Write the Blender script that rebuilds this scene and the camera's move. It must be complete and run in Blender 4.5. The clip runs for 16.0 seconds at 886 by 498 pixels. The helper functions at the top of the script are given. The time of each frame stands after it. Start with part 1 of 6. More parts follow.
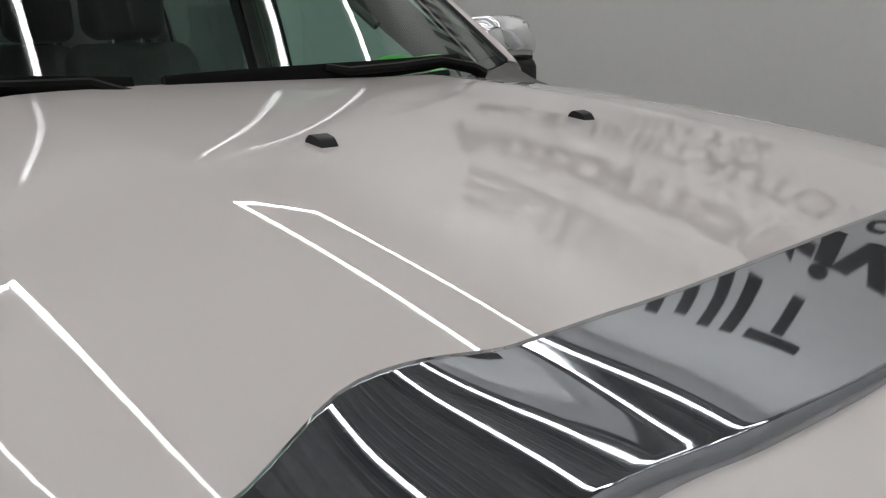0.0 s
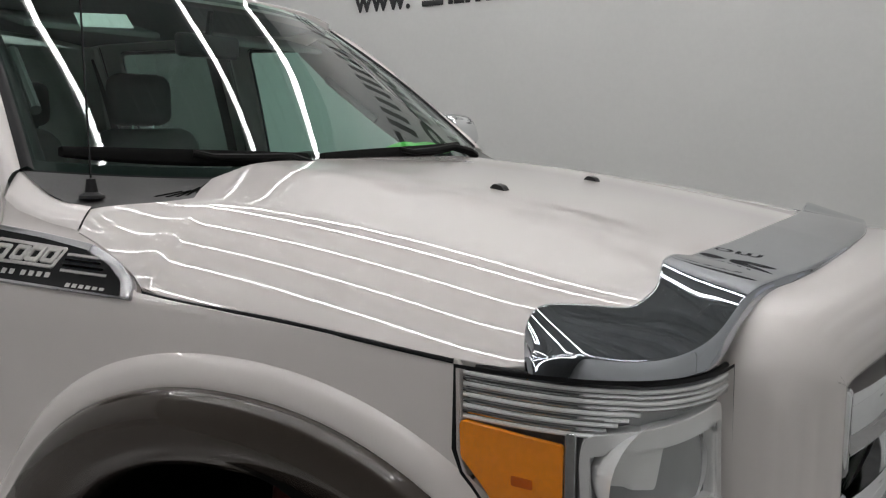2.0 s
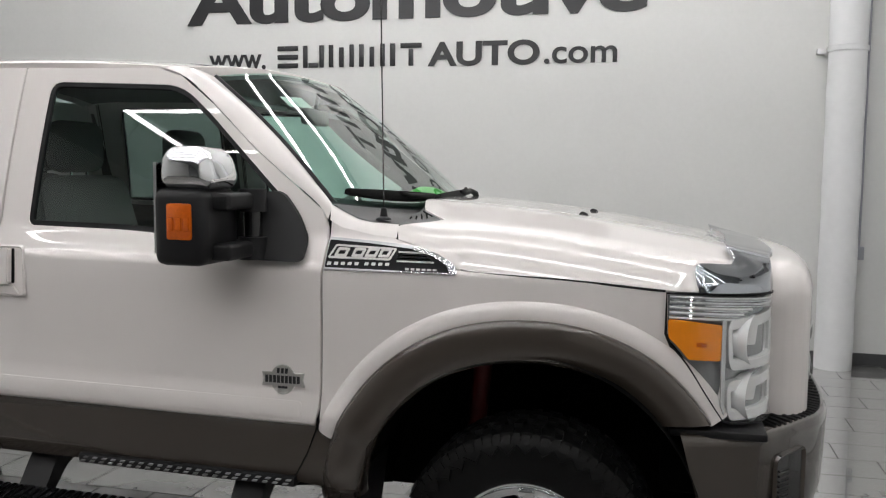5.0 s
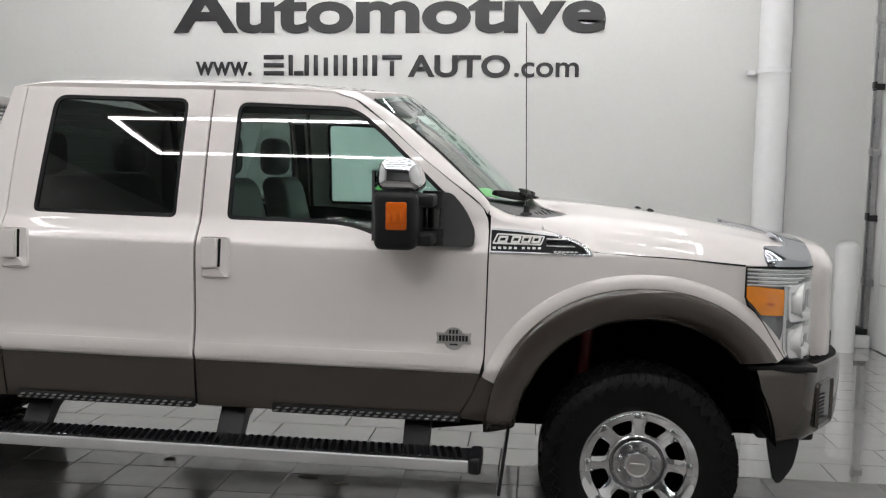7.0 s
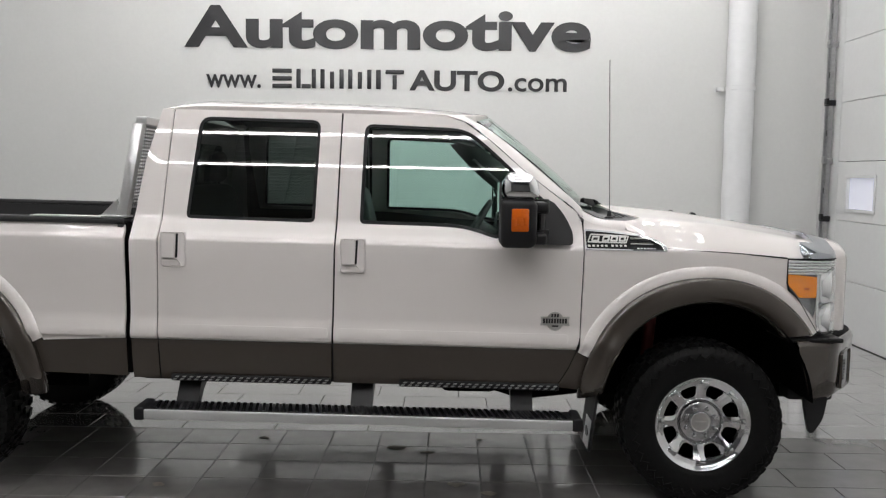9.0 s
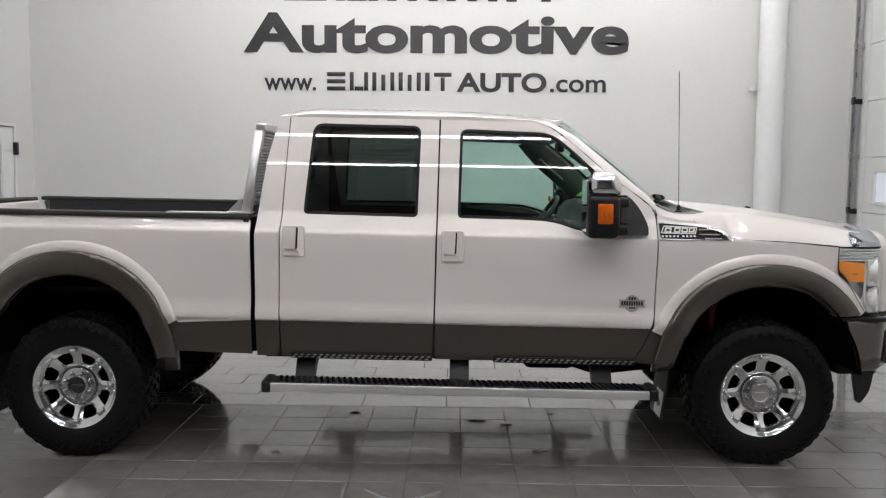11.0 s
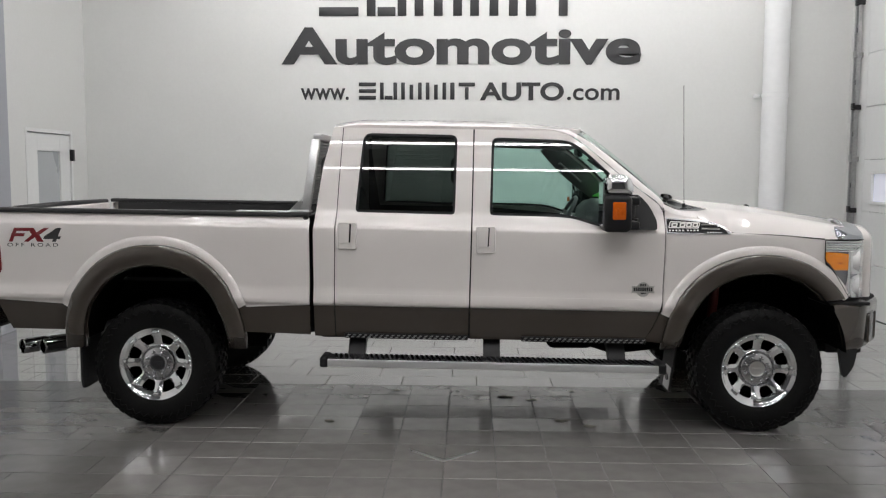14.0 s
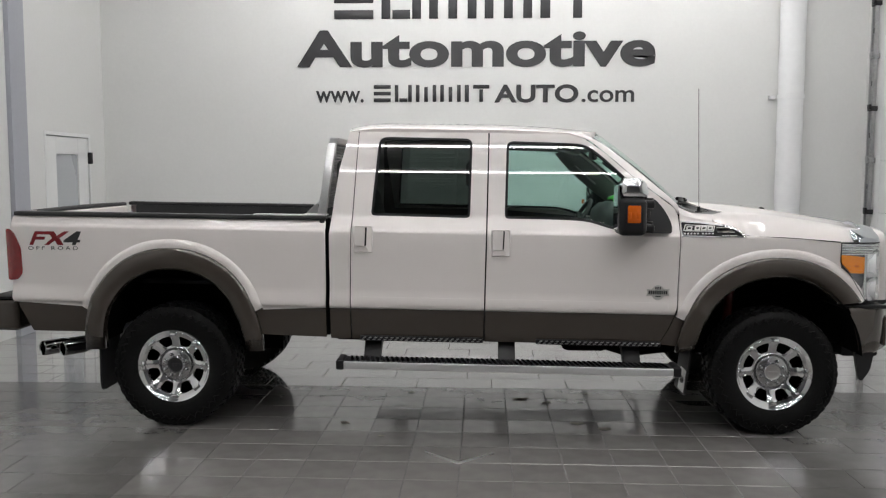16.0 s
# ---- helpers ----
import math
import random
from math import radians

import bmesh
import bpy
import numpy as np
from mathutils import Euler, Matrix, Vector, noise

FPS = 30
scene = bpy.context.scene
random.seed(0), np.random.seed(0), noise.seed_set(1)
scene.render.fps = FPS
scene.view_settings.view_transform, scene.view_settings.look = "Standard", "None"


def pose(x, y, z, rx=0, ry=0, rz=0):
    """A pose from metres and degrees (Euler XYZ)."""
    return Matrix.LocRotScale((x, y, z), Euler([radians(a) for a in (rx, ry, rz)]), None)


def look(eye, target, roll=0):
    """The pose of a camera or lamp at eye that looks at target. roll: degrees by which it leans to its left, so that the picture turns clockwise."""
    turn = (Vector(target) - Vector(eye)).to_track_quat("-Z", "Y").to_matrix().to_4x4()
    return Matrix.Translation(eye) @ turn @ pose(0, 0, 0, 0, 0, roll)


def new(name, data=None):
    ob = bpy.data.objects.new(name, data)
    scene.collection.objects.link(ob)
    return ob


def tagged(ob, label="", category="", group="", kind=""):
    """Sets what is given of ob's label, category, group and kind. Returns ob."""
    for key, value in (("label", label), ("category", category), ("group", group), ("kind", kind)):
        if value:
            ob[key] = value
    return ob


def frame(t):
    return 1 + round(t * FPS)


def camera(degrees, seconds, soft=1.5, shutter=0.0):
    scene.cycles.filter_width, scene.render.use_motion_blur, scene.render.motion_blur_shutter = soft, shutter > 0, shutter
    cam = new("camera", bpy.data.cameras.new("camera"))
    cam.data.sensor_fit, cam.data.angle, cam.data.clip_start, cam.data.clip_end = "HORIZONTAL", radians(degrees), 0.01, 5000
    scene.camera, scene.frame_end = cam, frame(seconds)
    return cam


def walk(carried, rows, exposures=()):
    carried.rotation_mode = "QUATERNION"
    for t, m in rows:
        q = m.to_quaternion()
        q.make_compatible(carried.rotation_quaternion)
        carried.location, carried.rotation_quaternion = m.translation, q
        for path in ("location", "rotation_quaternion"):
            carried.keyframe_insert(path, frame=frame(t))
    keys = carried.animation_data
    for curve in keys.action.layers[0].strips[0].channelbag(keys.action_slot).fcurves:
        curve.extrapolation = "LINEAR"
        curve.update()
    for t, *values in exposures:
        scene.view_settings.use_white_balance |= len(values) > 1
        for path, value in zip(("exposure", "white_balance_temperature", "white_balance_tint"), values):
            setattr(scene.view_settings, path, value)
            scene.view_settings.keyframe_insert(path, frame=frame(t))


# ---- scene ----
cam = camera(53.9, 16.0, soft=1.2)
PATH = [
    (0, (0.967, -0.858, 1.576), (-0.46, 0.461, 1.101), -1.5),
    (0.5, (0.992, -1.094, 1.587), (-0.351, 0.325, 1.16), -1.2),
    (1, (1.038, -1.329, 1.6), (-0.228, 0.17, 1.217), -0.8),
    (1.5, (1.054, -1.585, 1.596), (-0.137, -0.012, 1.266), -0.5),
    (2, (1.038, -1.914, 1.596), (-0.045, -0.257, 1.311), -0.2),
    (2.5, (0.976, -2.132, 1.597), (0.007, -0.4, 1.349), 0.0),
    (3, (0.852, -2.37, 1.588), (0.008, -0.57, 1.371), 0.4),
    (3.5, (0.758, -2.684, 1.592), (0.038, -0.828, 1.398), 0.6),
    (4, (0.666, -2.998, 1.596), (0.03, -1.11, 1.42), 0.6),
    (6.5, (-0.234, -4.276, 1.638), (-0.501, -2.303, 1.444), 0.8),
    (7, (-0.462, -4.538, 1.635), (-0.666, -2.557, 1.454), 0.9),
    (7.5, (-0.676, -4.766, 1.646), (-0.826, -2.779, 1.48), 0.9),
    (8, (-0.909, -4.91, 1.642), (-0.998, -2.917, 1.49), 0.9),
    (8.5, (-1.12, -5.059, 1.655), (-1.161, -3.066, 1.487), 0.9),
    (9, (-1.308, -5.306, 1.669), (-1.322, -3.314, 1.496), 0.8),
    (9.5, (-1.466, -5.443, 1.669), (-1.475, -3.451, 1.487), 0.8),
    (10, (-1.629, -5.543, 1.683), (-1.644, -3.552, 1.494), 0.7),
    (12.5, (-1.832, -6.387, 1.694), (-1.867, -4.396, 1.516), 0.3),
    (13, (-1.871, -6.494, 1.684), (-1.907, -4.503, 1.506), 0.3),
    (13.5, (-1.886, -6.555, 1.685), (-1.927, -4.563, 1.507), 0.3),
    (14, (-1.89, -6.58, 1.694), (-1.95, -4.589, 1.516), 0.2),
    (14.5, (-1.898, -6.573, 1.69), (-1.968, -4.582, 1.512), 0.2),
    (15, (-1.89, -6.592, 1.695), (-1.967, -4.601, 1.517), 0.1),
    (15.5, (-1.895, -6.604, 1.712), (-1.978, -4.614, 1.533), 0.1),
    (16, (-1.897, -6.609, 1.714), (-1.989, -4.619, 1.537), 0.1),
]
walk(cam, [(t, look(eye, target, roll)) for t, eye, target, roll in PATH],
     exposures=[(0.0, -1.36), (1.0, -1.46), (1.5, -1.27), (2.5, -0.77), (3.5, -0.57), (4.2, -0.52), (6.5, -0.40), (10.0, -0.37), (12.5, -0.39), (16.0, -0.43)])

# ---- world and lamps ----
world = bpy.data.worlds.new("showroom_air")
scene.world = world
world.use_nodes = True
world.node_tree.nodes["Background"].inputs[0].default_value = (0.9, 0.95, 1.0, 1)
world.node_tree.nodes["Background"].inputs[1].default_value = 0.05
scene.view_settings.exposure = 0.0
STRIP_POWER = 39.0


# ---- materials ----
def material(name, color, rough=0.5, metal=0.0, coat=0.0, spread=0.06, grain=40.0, bump=0.0, bump_scale=200.0,
             stain=0.0, spec=0.5, rough_spread=0.05, flake=0.0, per_object=0.0):
    m = bpy.data.materials.new(name)
    m.use_nodes = True
    n, l = m.node_tree.nodes, m.node_tree.links
    b = n["Principled BSDF"]
    b.inputs["Metallic"].default_value = metal
    b.inputs["Specular IOR Level"].default_value = spec
    b.inputs["Coat Weight"].default_value = coat
    b.inputs["Coat Roughness"].default_value = 0.02
    tc = n.new("ShaderNodeTexCoord")
    fine = n.new("ShaderNodeTexNoise")
    fine.inputs["Scale"].default_value = grain
    fine.inputs["Detail"].default_value = 4
    broad = n.new("ShaderNodeTexNoise")
    broad.inputs["Scale"].default_value = 1.7
    broad.inputs["Detail"].default_value = 5
    l.new(tc.outputs["Object"], fine.inputs["Vector"])
    l.new(tc.outputs["Object"], broad.inputs["Vector"])
    add = n.new("ShaderNodeMath")
    add.operation = "ADD"
    l.new(fine.outputs["Fac"], add.inputs[0])
    l.new(broad.outputs["Fac"], add.inputs[1])
    last = add.outputs[0]
    lo, hi = 0.7, 1.3
    if per_object:
        info = n.new("ShaderNodeObjectInfo")
        mul = n.new("ShaderNodeMath")
        mul.operation = "MULTIPLY_ADD"
        l.new(info.outputs["Random"], mul.inputs[0])
        mul.inputs[1].default_value = per_object
        l.new(last, mul.inputs[2])
        last = mul.outputs[0]
        hi += per_object
    ramp = n.new("ShaderNodeMapRange")
    ramp.inputs["From Min"].default_value, ramp.inputs["From Max"].default_value = lo, hi
    ramp.inputs["To Min"].default_value, ramp.inputs["To Max"].default_value = 1 - spread, 1 + spread
    l.new(last, ramp.inputs["Value"])
    tint = n.new("ShaderNodeVectorMath")
    tint.operation = "SCALE"
    tint.inputs[0].default_value = color
    l.new(ramp.outputs[0], tint.inputs["Scale"])
    l.new(tint.outputs[0], b.inputs["Base Color"])
    rr = n.new("ShaderNodeMapRange")
    rr.inputs["From Min"].default_value, rr.inputs["From Max"].default_value = 0.35, 0.65
    rr.inputs["To Min"].default_value = max(0.0, rough - rough_spread)
    rr.inputs["To Max"].default_value = min(1.0, rough + rough_spread)
    l.new(broad.outputs["Fac"], rr.inputs["Value"])
    l.new(rr.outputs[0], b.inputs["Roughness"])
    if bump:
        relief = n.new("ShaderNodeTexNoise")
        relief.inputs["Scale"].default_value = bump_scale
        relief.inputs["Detail"].default_value = 3
        l.new(tc.outputs["Object"], relief.inputs["Vector"])
        bn = n.new("ShaderNodeBump")
        bn.inputs["Strength"].default_value = bump
        bn.inputs["Distance"].default_value = 0.002
        l.new(relief.outputs["Fac"], bn.inputs["Height"])
        l.new(bn.outputs[0], b.inputs["Normal"])
    return m


def glass(name, tint, gloss=1.0, rough=0.0, ior=1.5):
    m = bpy.data.materials.new(name)
    m.use_nodes = True
    n, l = m.node_tree.nodes, m.node_tree.links
    n.clear()
    out = n.new("ShaderNodeOutputMaterial")
    mix = n.new("ShaderNodeMixShader")
    clear = n.new("ShaderNodeBsdfTransparent")
    clear.inputs[0].default_value = (*tint, 1)
    shine = n.new("ShaderNodeBsdfGlossy")
    shine.inputs["Roughness"].default_value = rough
    shine.inputs[0].default_value = (gloss, gloss, gloss, 1)
    f0 = ((ior - 1) / (ior + 1)) ** 2
    lw = n.new("ShaderNodeLayerWeight")
    lw.inputs["Blend"].default_value = 0.5
    pw = n.new("ShaderNodeMath")
    pw.operation = "POWER"
    pw.inputs[1].default_value = 5.0
    l.new(lw.outputs["Facing"], pw.inputs[0])
    fr = n.new("ShaderNodeMath")
    fr.operation = "MULTIPLY_ADD"
    fr.inputs[1].default_value, fr.inputs[2].default_value = 1 - f0, f0
    l.new(pw.outputs[0], fr.inputs[0])
    l.new(fr.outputs[0], mix.inputs[0])
    l.new(clear.outputs[0], mix.inputs[1])
    l.new(shine.outputs[0], mix.inputs[2])
    l.new(mix.outputs[0], out.inputs[0])
    return m


def glow(name, color, power):
    m = bpy.data.materials.new(name)
    m.use_nodes = True
    b = m.node_tree.nodes["Principled BSDF"]
    b.inputs["Base Color"].default_value = (0.8, 0.8, 0.8, 1)
    b.inputs["Emission Color"].default_value = (*color, 1)
    b.inputs["Emission Strength"].default_value = power
    return m


M_WHITE = material("pearl_white_paint", (0.815, 0.770, 0.748), 0.010, 0.0, 0.0, spread=0.012, grain=900, rough_spread=0.004, spec=0.7)
M_BROWN = material("bronze_brown_paint", (0.062, 0.050, 0.041), 0.26, 0.25, 1.0, spread=0.03, grain=900, rough_spread=0.005)
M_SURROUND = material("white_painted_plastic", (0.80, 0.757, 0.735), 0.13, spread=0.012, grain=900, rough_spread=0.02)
M_CHROME = material("chrome", (0.80, 0.81, 0.82), 0.05, 1.0, spread=0.02, rough_spread=0.02)
M_SMOKE = material("smoked_mirror_acrylic", (0.42, 0.44, 0.47), 0.03, 1.0, spread=0.03, rough_spread=0.01)
M_ALU = material("brushed_aluminium", (0.72, 0.72, 0.72), 0.36, 1.0, spread=0.06, grain=180, rough_spread=0.08)
M_SATIN = material("satin_badge_metal", (0.50, 0.50, 0.51), 0.30, 1.0, spread=0.08, grain=150)
M_HUB = material("machined_hub_metal", (0.50, 0.50, 0.51), 0.20, 1.0, spread=0.1, grain=220)
M_STUD = material("worn_stud_metal", (0.30, 0.30, 0.30), 0.42, 0.8, spread=0.2, grain=120, per_object=0.5)
M_BOARD = material("satin_anodised_aluminium", (0.62, 0.62, 0.62), 0.34, 0.45, spread=0.05, grain=180, rough_spread=0.06)
M_BLACK = material("black_plastic", (0.012, 0.012, 0.013), 0.45, spread=0.15, grain=300, bump=0.15, bump_scale=900, spec=0.3)
M_INLAY = material("matt_black_inlay", (0.010, 0.010, 0.011), 0.5, spread=0.1, spec=0.10)
M_WIPER = material("matt_wiper_black", (0.005, 0.005, 0.005), 0.55, spread=0.15, spec=0.12)
M_COWL = material("weathered_cowl_plastic", (0.085, 0.084, 0.083), 0.5, spread=0.12, grain=200, bump=0.15, bump_scale=700)
M_GLOSSBLACK = material("gloss_black", (0.008, 0.008, 0.009), 0.12, coat=0.6, spread=0.1)
M_RUBBER = material("tyre_rubber", (0.007, 0.007, 0.007), 0.5, spread=0.3, grain=60, bump=0.3, bump_scale=300, spec=0.16)
M_DARK = material("underbody_black", (0.003, 0.003, 0.003), 0.8, spread=0.3, grain=25, spec=0.04)
M_SEAL = material("rubber_seal", (0.007, 0.007, 0.008), 0.5, spread=0.1, spec=0.25)
M_TRIM = material("dark_interior", (0.055, 0.060, 0.058), 0.6, spread=0.12, grain=120, bump=0.1)
M_SEAT = material("brown_leather", (0.13, 0.124, 0.118), 0.5, spread=0.15, grain=80, bump=0.15)
M_HEADLINER = material("grey_headliner", (0.22, 0.22, 0.22), 0.9, spread=0.06, grain=200)
M_AMBER = material("amber_lens", (0.95, 0.30, 0.012), 0.12, coat=0.8, spread=0.08, grain=120)
M_MARKER = material("deep_amber_lens", (0.62, 0.12, 0.008), 0.15, coat=0.5, spread=0.1, grain=120)
M_RED = material("red_lens", (0.24, 0.006, 0.009), 0.10, coat=1.0, spread=0.1)
M_SHOCK = material("red_shock_paint", (0.14, 0.010, 0.010), 0.45, spread=0.15)
M_DECALRED = material("red_decal", (0.22, 0.015, 0.02), 0.3, spread=0.1)
M_DECALDARK = material("charcoal_decal", (0.03, 0.03, 0.032), 0.3, spread=0.1)
M_PEWTER = material("pewter_badge", (0.50, 0.49, 0.47), 0.36, 0.6, spread=0.15, grain=150)
M_WALL = material("white_wall_paint", (0.68, 0.682, 0.668), 0.55, spread=0.02, grain=30, bump=0.06, bump_scale=150)
M_GREYWALL = material("dark_grey_wall_paint", (0.12, 0.12, 0.125), 0.6, spread=0.08, grain=20)
M_PANEL = material("white_metal_panel", (0.74, 0.745, 0.74), 0.35, spread=0.02, grain=20, bump=0.08, bump_scale=60)
M_SIGN = material("black_sign_letters", (0.018, 0.018, 0.02), 0.4, spread=0.1)
M_BASE = material("dark_baseboard", (0.055, 0.056, 0.058), 0.45, spread=0.1)
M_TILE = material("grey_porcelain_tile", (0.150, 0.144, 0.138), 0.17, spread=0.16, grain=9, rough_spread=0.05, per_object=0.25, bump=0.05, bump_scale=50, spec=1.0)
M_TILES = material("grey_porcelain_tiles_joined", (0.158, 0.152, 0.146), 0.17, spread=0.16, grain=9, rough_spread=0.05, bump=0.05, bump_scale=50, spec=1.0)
M_SQUARE = material("dark_square_tile", (0.210, 0.200, 0.191), 0.17, coat=0.3, spread=0.18, grain=8, rough_spread=0.06, per_object=0.3, bump=0.05, bump_scale=40, spec=0.9)
# floor tile made paler and glossier: bright wall glare put into its colour
M_TILE_GLARE = material("grey_porcelain_tile_glare", (0.25, 0.246, 0.238), 0.10, coat=1.0, spread=0.12, grain=9, rough_spread=0.05, per_object=0.2, bump=0.05, bump_scale=50, spec=1.0)
for m, q in ((M_TILE, 1.6), (M_TILES, 1.6), (M_SQUARE, 1.6), (M_TILE_GLARE, 2.0)):
    m.node_tree.nodes["Principled BSDF"].inputs["IOR"].default_value = q
M_GROUT = material("grey_grout", (0.112, 0.109, 0.105), 0.85, spread=0.2, grain=60)
M_CEIL = material("grey_deck_ceiling", (0.21, 0.22, 0.22), 0.5, spread=0.12, grain=8)
M_STEEL = material("galvanised_steel", (0.38, 0.38, 0.38), 0.4, 0.9, spread=0.15, grain=40)
M_LAGGING = material("white_pipe_wrap", (0.78, 0.785, 0.79), 0.5, spread=0.03, grain=14, bump=0.25, bump_scale=22)
M_GREYPOST = material("grey_blue_post_paint", (0.36, 0.37, 0.41), 0.5, spread=0.03)
M_PAPER = material("white_paper", (0.7, 0.72, 0.7), 0.7, spread=0.04)
M_GREEN = material("bright_green_card", (0.06, 0.62, 0.04), 0.55, spread=0.15, grain=25)
M_BEDLINER = material("black_bed_liner", (0.02, 0.02, 0.021), 0.6, spread=0.2, grain=150, bump=0.4, bump_scale=250)
M_REFLECTOR = material("lamp_reflector", (0.95, 0.955, 0.955), 0.10, 0.25, spread=0.04, grain=30)
M_LAMPBACK = material("lamp_backing", (0.42, 0.43, 0.44), 0.14, 0.5, spread=0.06, grain=30)
M_LAMPTRIM = material("lamp_bezel", (0.93, 0.935, 0.935), 0.09, 0.45, spread=0.04)
M_LEAF = material("dry_brown_leaf", (0.20, 0.175, 0.15), 0.8, spread=0.3, grain=60)
G_CLEAR = glass("clear_green_glass", (0.66, 0.83, 0.78), ior=1.7)
G_SCREEN = glass("windscreen_glass", (0.62, 0.86, 0.77), ior=1.8)
G_DARK = glass("privacy_glass", (0.21, 0.25, 0.235), ior=1.7)
G_LENS = glass("clear_lamp_lens", (0.98, 0.985, 0.985), ior=1.5)
E_STRIP = glow("led_tube", (1.0, 0.985, 0.985), STRIP_POWER)
E_DAY = glow("daylight_behind_pane", (0.64, 0.68, 1.0), 0.36)


# ---- helpers ----
def curve(xs, ys):
    """A smooth monotone interpolation through the given values."""
    xs, ys = np.array(xs, float), np.array(ys, float)
    h, d = np.diff(xs), np.diff(ys) / np.diff(xs)
    m = np.zeros(len(xs))
    m[0], m[-1] = d[0], d[-1]
    for i in range(1, len(xs) - 1):
        m[i] = 0.0 if d[i - 1] * d[i] <= 0 else 2 * d[i - 1] * d[i] / (d[i - 1] + d[i])

    def f(x):
        x = min(max(x, xs[0]), xs[-1])
        i = min(int(np.searchsorted(xs, x, side="right")) - 1, len(xs) - 2)
        t = (x - xs[i]) / h[i]
        return float((1 + 2 * t) * (1 - t) ** 2 * ys[i] + t * (1 - t) ** 2 * h[i] * m[i]
                     + t * t * (3 - 2 * t) * ys[i + 1] + t * t * (t - 1) * h[i] * m[i + 1])
    return f


def smooth(a, b, x):
    t = min(max((x - a) / (b - a), 0.0), 1.0)
    return t * t * (3 - 2 * t)


def finish(name, me, mat, parent, label="", flat=False):
    me.materials.append(mat)
    if not flat:
        me.shade_smooth()
    ob = new(name, me)
    if parent is not None:
        ob.parent = parent
        ob.matrix_parent_inverse = parent.matrix_world.inverted() if parent.type != "EMPTY" else Matrix.Translation(-parent.location)
    if label:
        ob["label"] = label
    return ob


def part(name, bm, mat, parent, label="", flat=False, angle=35):
    me = bpy.data.meshes.new(name)
    bm.to_mesh(me)
    bm.free()
    ob = finish(name, me, mat, parent, label, flat)
    if not flat:
        me.set_sharp_from_angle(angle=radians(angle))
    return ob


def thing(name, label, category, at=(0, 0, 0), group="", kind=""):
    ob = new(name)
    ob.location = at
    ob.empty_display_size = 0.1
    bpy.context.view_layer.update()
    return tagged(ob, label, category, group, kind)


def box(bm, x0, x1, y0, y1, z0, z1, r=0.0, seg=2):
    m = Matrix.LocRotScale(((x0 + x1) / 2, (y0 + y1) / 2, (z0 + z1) / 2), None, (abs(x1 - x0), abs(y1 - y0), abs(z1 - z0)))
    vs = bmesh.ops.create_cube(bm, size=1, matrix=m)["verts"]
    if r:
        es = list({e for v in vs for e in v.link_edges})
        bmesh.ops.bevel(bm, geom=es, offset=r, segments=seg, profile=0.5, affect="EDGES")
    return vs


def rod(bm, a, b, r, seg=12, r2=None, caps=True):
    a, b = Vector(a), Vector(b)
    d = b - a
    m = Matrix.Translation((a + b) / 2) @ d.to_track_quat("Z", "Y").to_matrix().to_4x4()
    return bmesh.ops.create_cone(bm, cap_ends=caps, segments=seg, radius1=r, radius2=r if r2 is None else r2, depth=d.length, matrix=m)["verts"]


def tube(bm, pts, r, seg=10):
    """A bent tube through points."""
    pts = [Vector(p) for p in pts]
    rings = []
    for i, p in enumerate(pts):
        d = (pts[min(i + 1, len(pts) - 1)] - pts[max(i - 1, 0)]).normalized()
        q = d.to_track_quat("Z", "Y")
        rr = r[i] if isinstance(r, (list, tuple)) else r
        rings.append([bm.verts.new(p + q @ Vector((rr * math.cos(2 * math.pi * k / seg), rr * math.sin(2 * math.pi * k / seg), 0))) for k in range(seg)])
    for a, b in zip(rings, rings[1:]):
        for k in range(seg):
            bm.faces.new((a[k], a[(k + 1) % seg], b[(k + 1) % seg], b[k]))
    bm.faces.new(rings[0][::-1])
    bm.faces.new(rings[-1])


def lathe(bm, profile, centre, axis="y", seg=48, close=False):
    """Turns a profile of (radius, along) round an axis through centre."""
    c = Vector(centre)
    rings = []
    for r, s in profile:
        ring = []
        for k in range(seg):
            a = 2 * math.pi * k / seg
            v = Vector((r * math.cos(a), s, r * math.sin(a))) if axis == "y" else Vector((r * math.cos(a), r * math.sin(a), s))
            ring.append(bm.verts.new(c + v))
        rings.append(ring)
    pairs = list(zip(rings, rings[1:])) + ([(rings[-1], rings[0])] if close else [])
    for a, b in pairs:
        for k in range(seg):
            bm.faces.new((a[k], a[(k + 1) % seg], b[(k + 1) % seg], b[k]))


def prism(bm, outline, to, depth):
    """A slab with the given 2D outline; to(u, v, w) gives the place, w running 0..depth."""
    a = [bm.verts.new(to(u, v, 0)) for u, v in outline]
    b = [bm.verts.new(to(u, v, depth)) for u, v in outline]
    n = len(a)
    bm.faces.new(a)
    bm.faces.new(b[::-1])
    for i in range(n):
        bm.faces.new((a[i], b[i], b[(i + 1) % n], a[(i + 1) % n]))
    bmesh.ops.recalc_face_normals(bm, faces=bm.faces)


def rounded(points, r, seg=5):
    """A polygon with rounded corners; r: one radius or one a corner."""
    out, n = [], len(points)
    for i in range(n):
        p, a, b = (np.array(points[j % n], float) for j in (i, i - 1, i + 1))
        rr = r[i] if isinstance(r, (list, tuple)) else r
        da, db = a - p, b - p
        la, lb = np.linalg.norm(da), np.linalg.norm(db)
        k = min(rr, la * 0.45, lb * 0.45)
        if k <= 1e-4:
            out.append(tuple(p))
            continue
        s, e = p + da / la * k, p + db / lb * k
        for j in range(seg + 1):
            t = j / seg
            out.append(tuple((1 - t) ** 2 * s + 2 * t * (1 - t) * p + t * t * e))
    return out


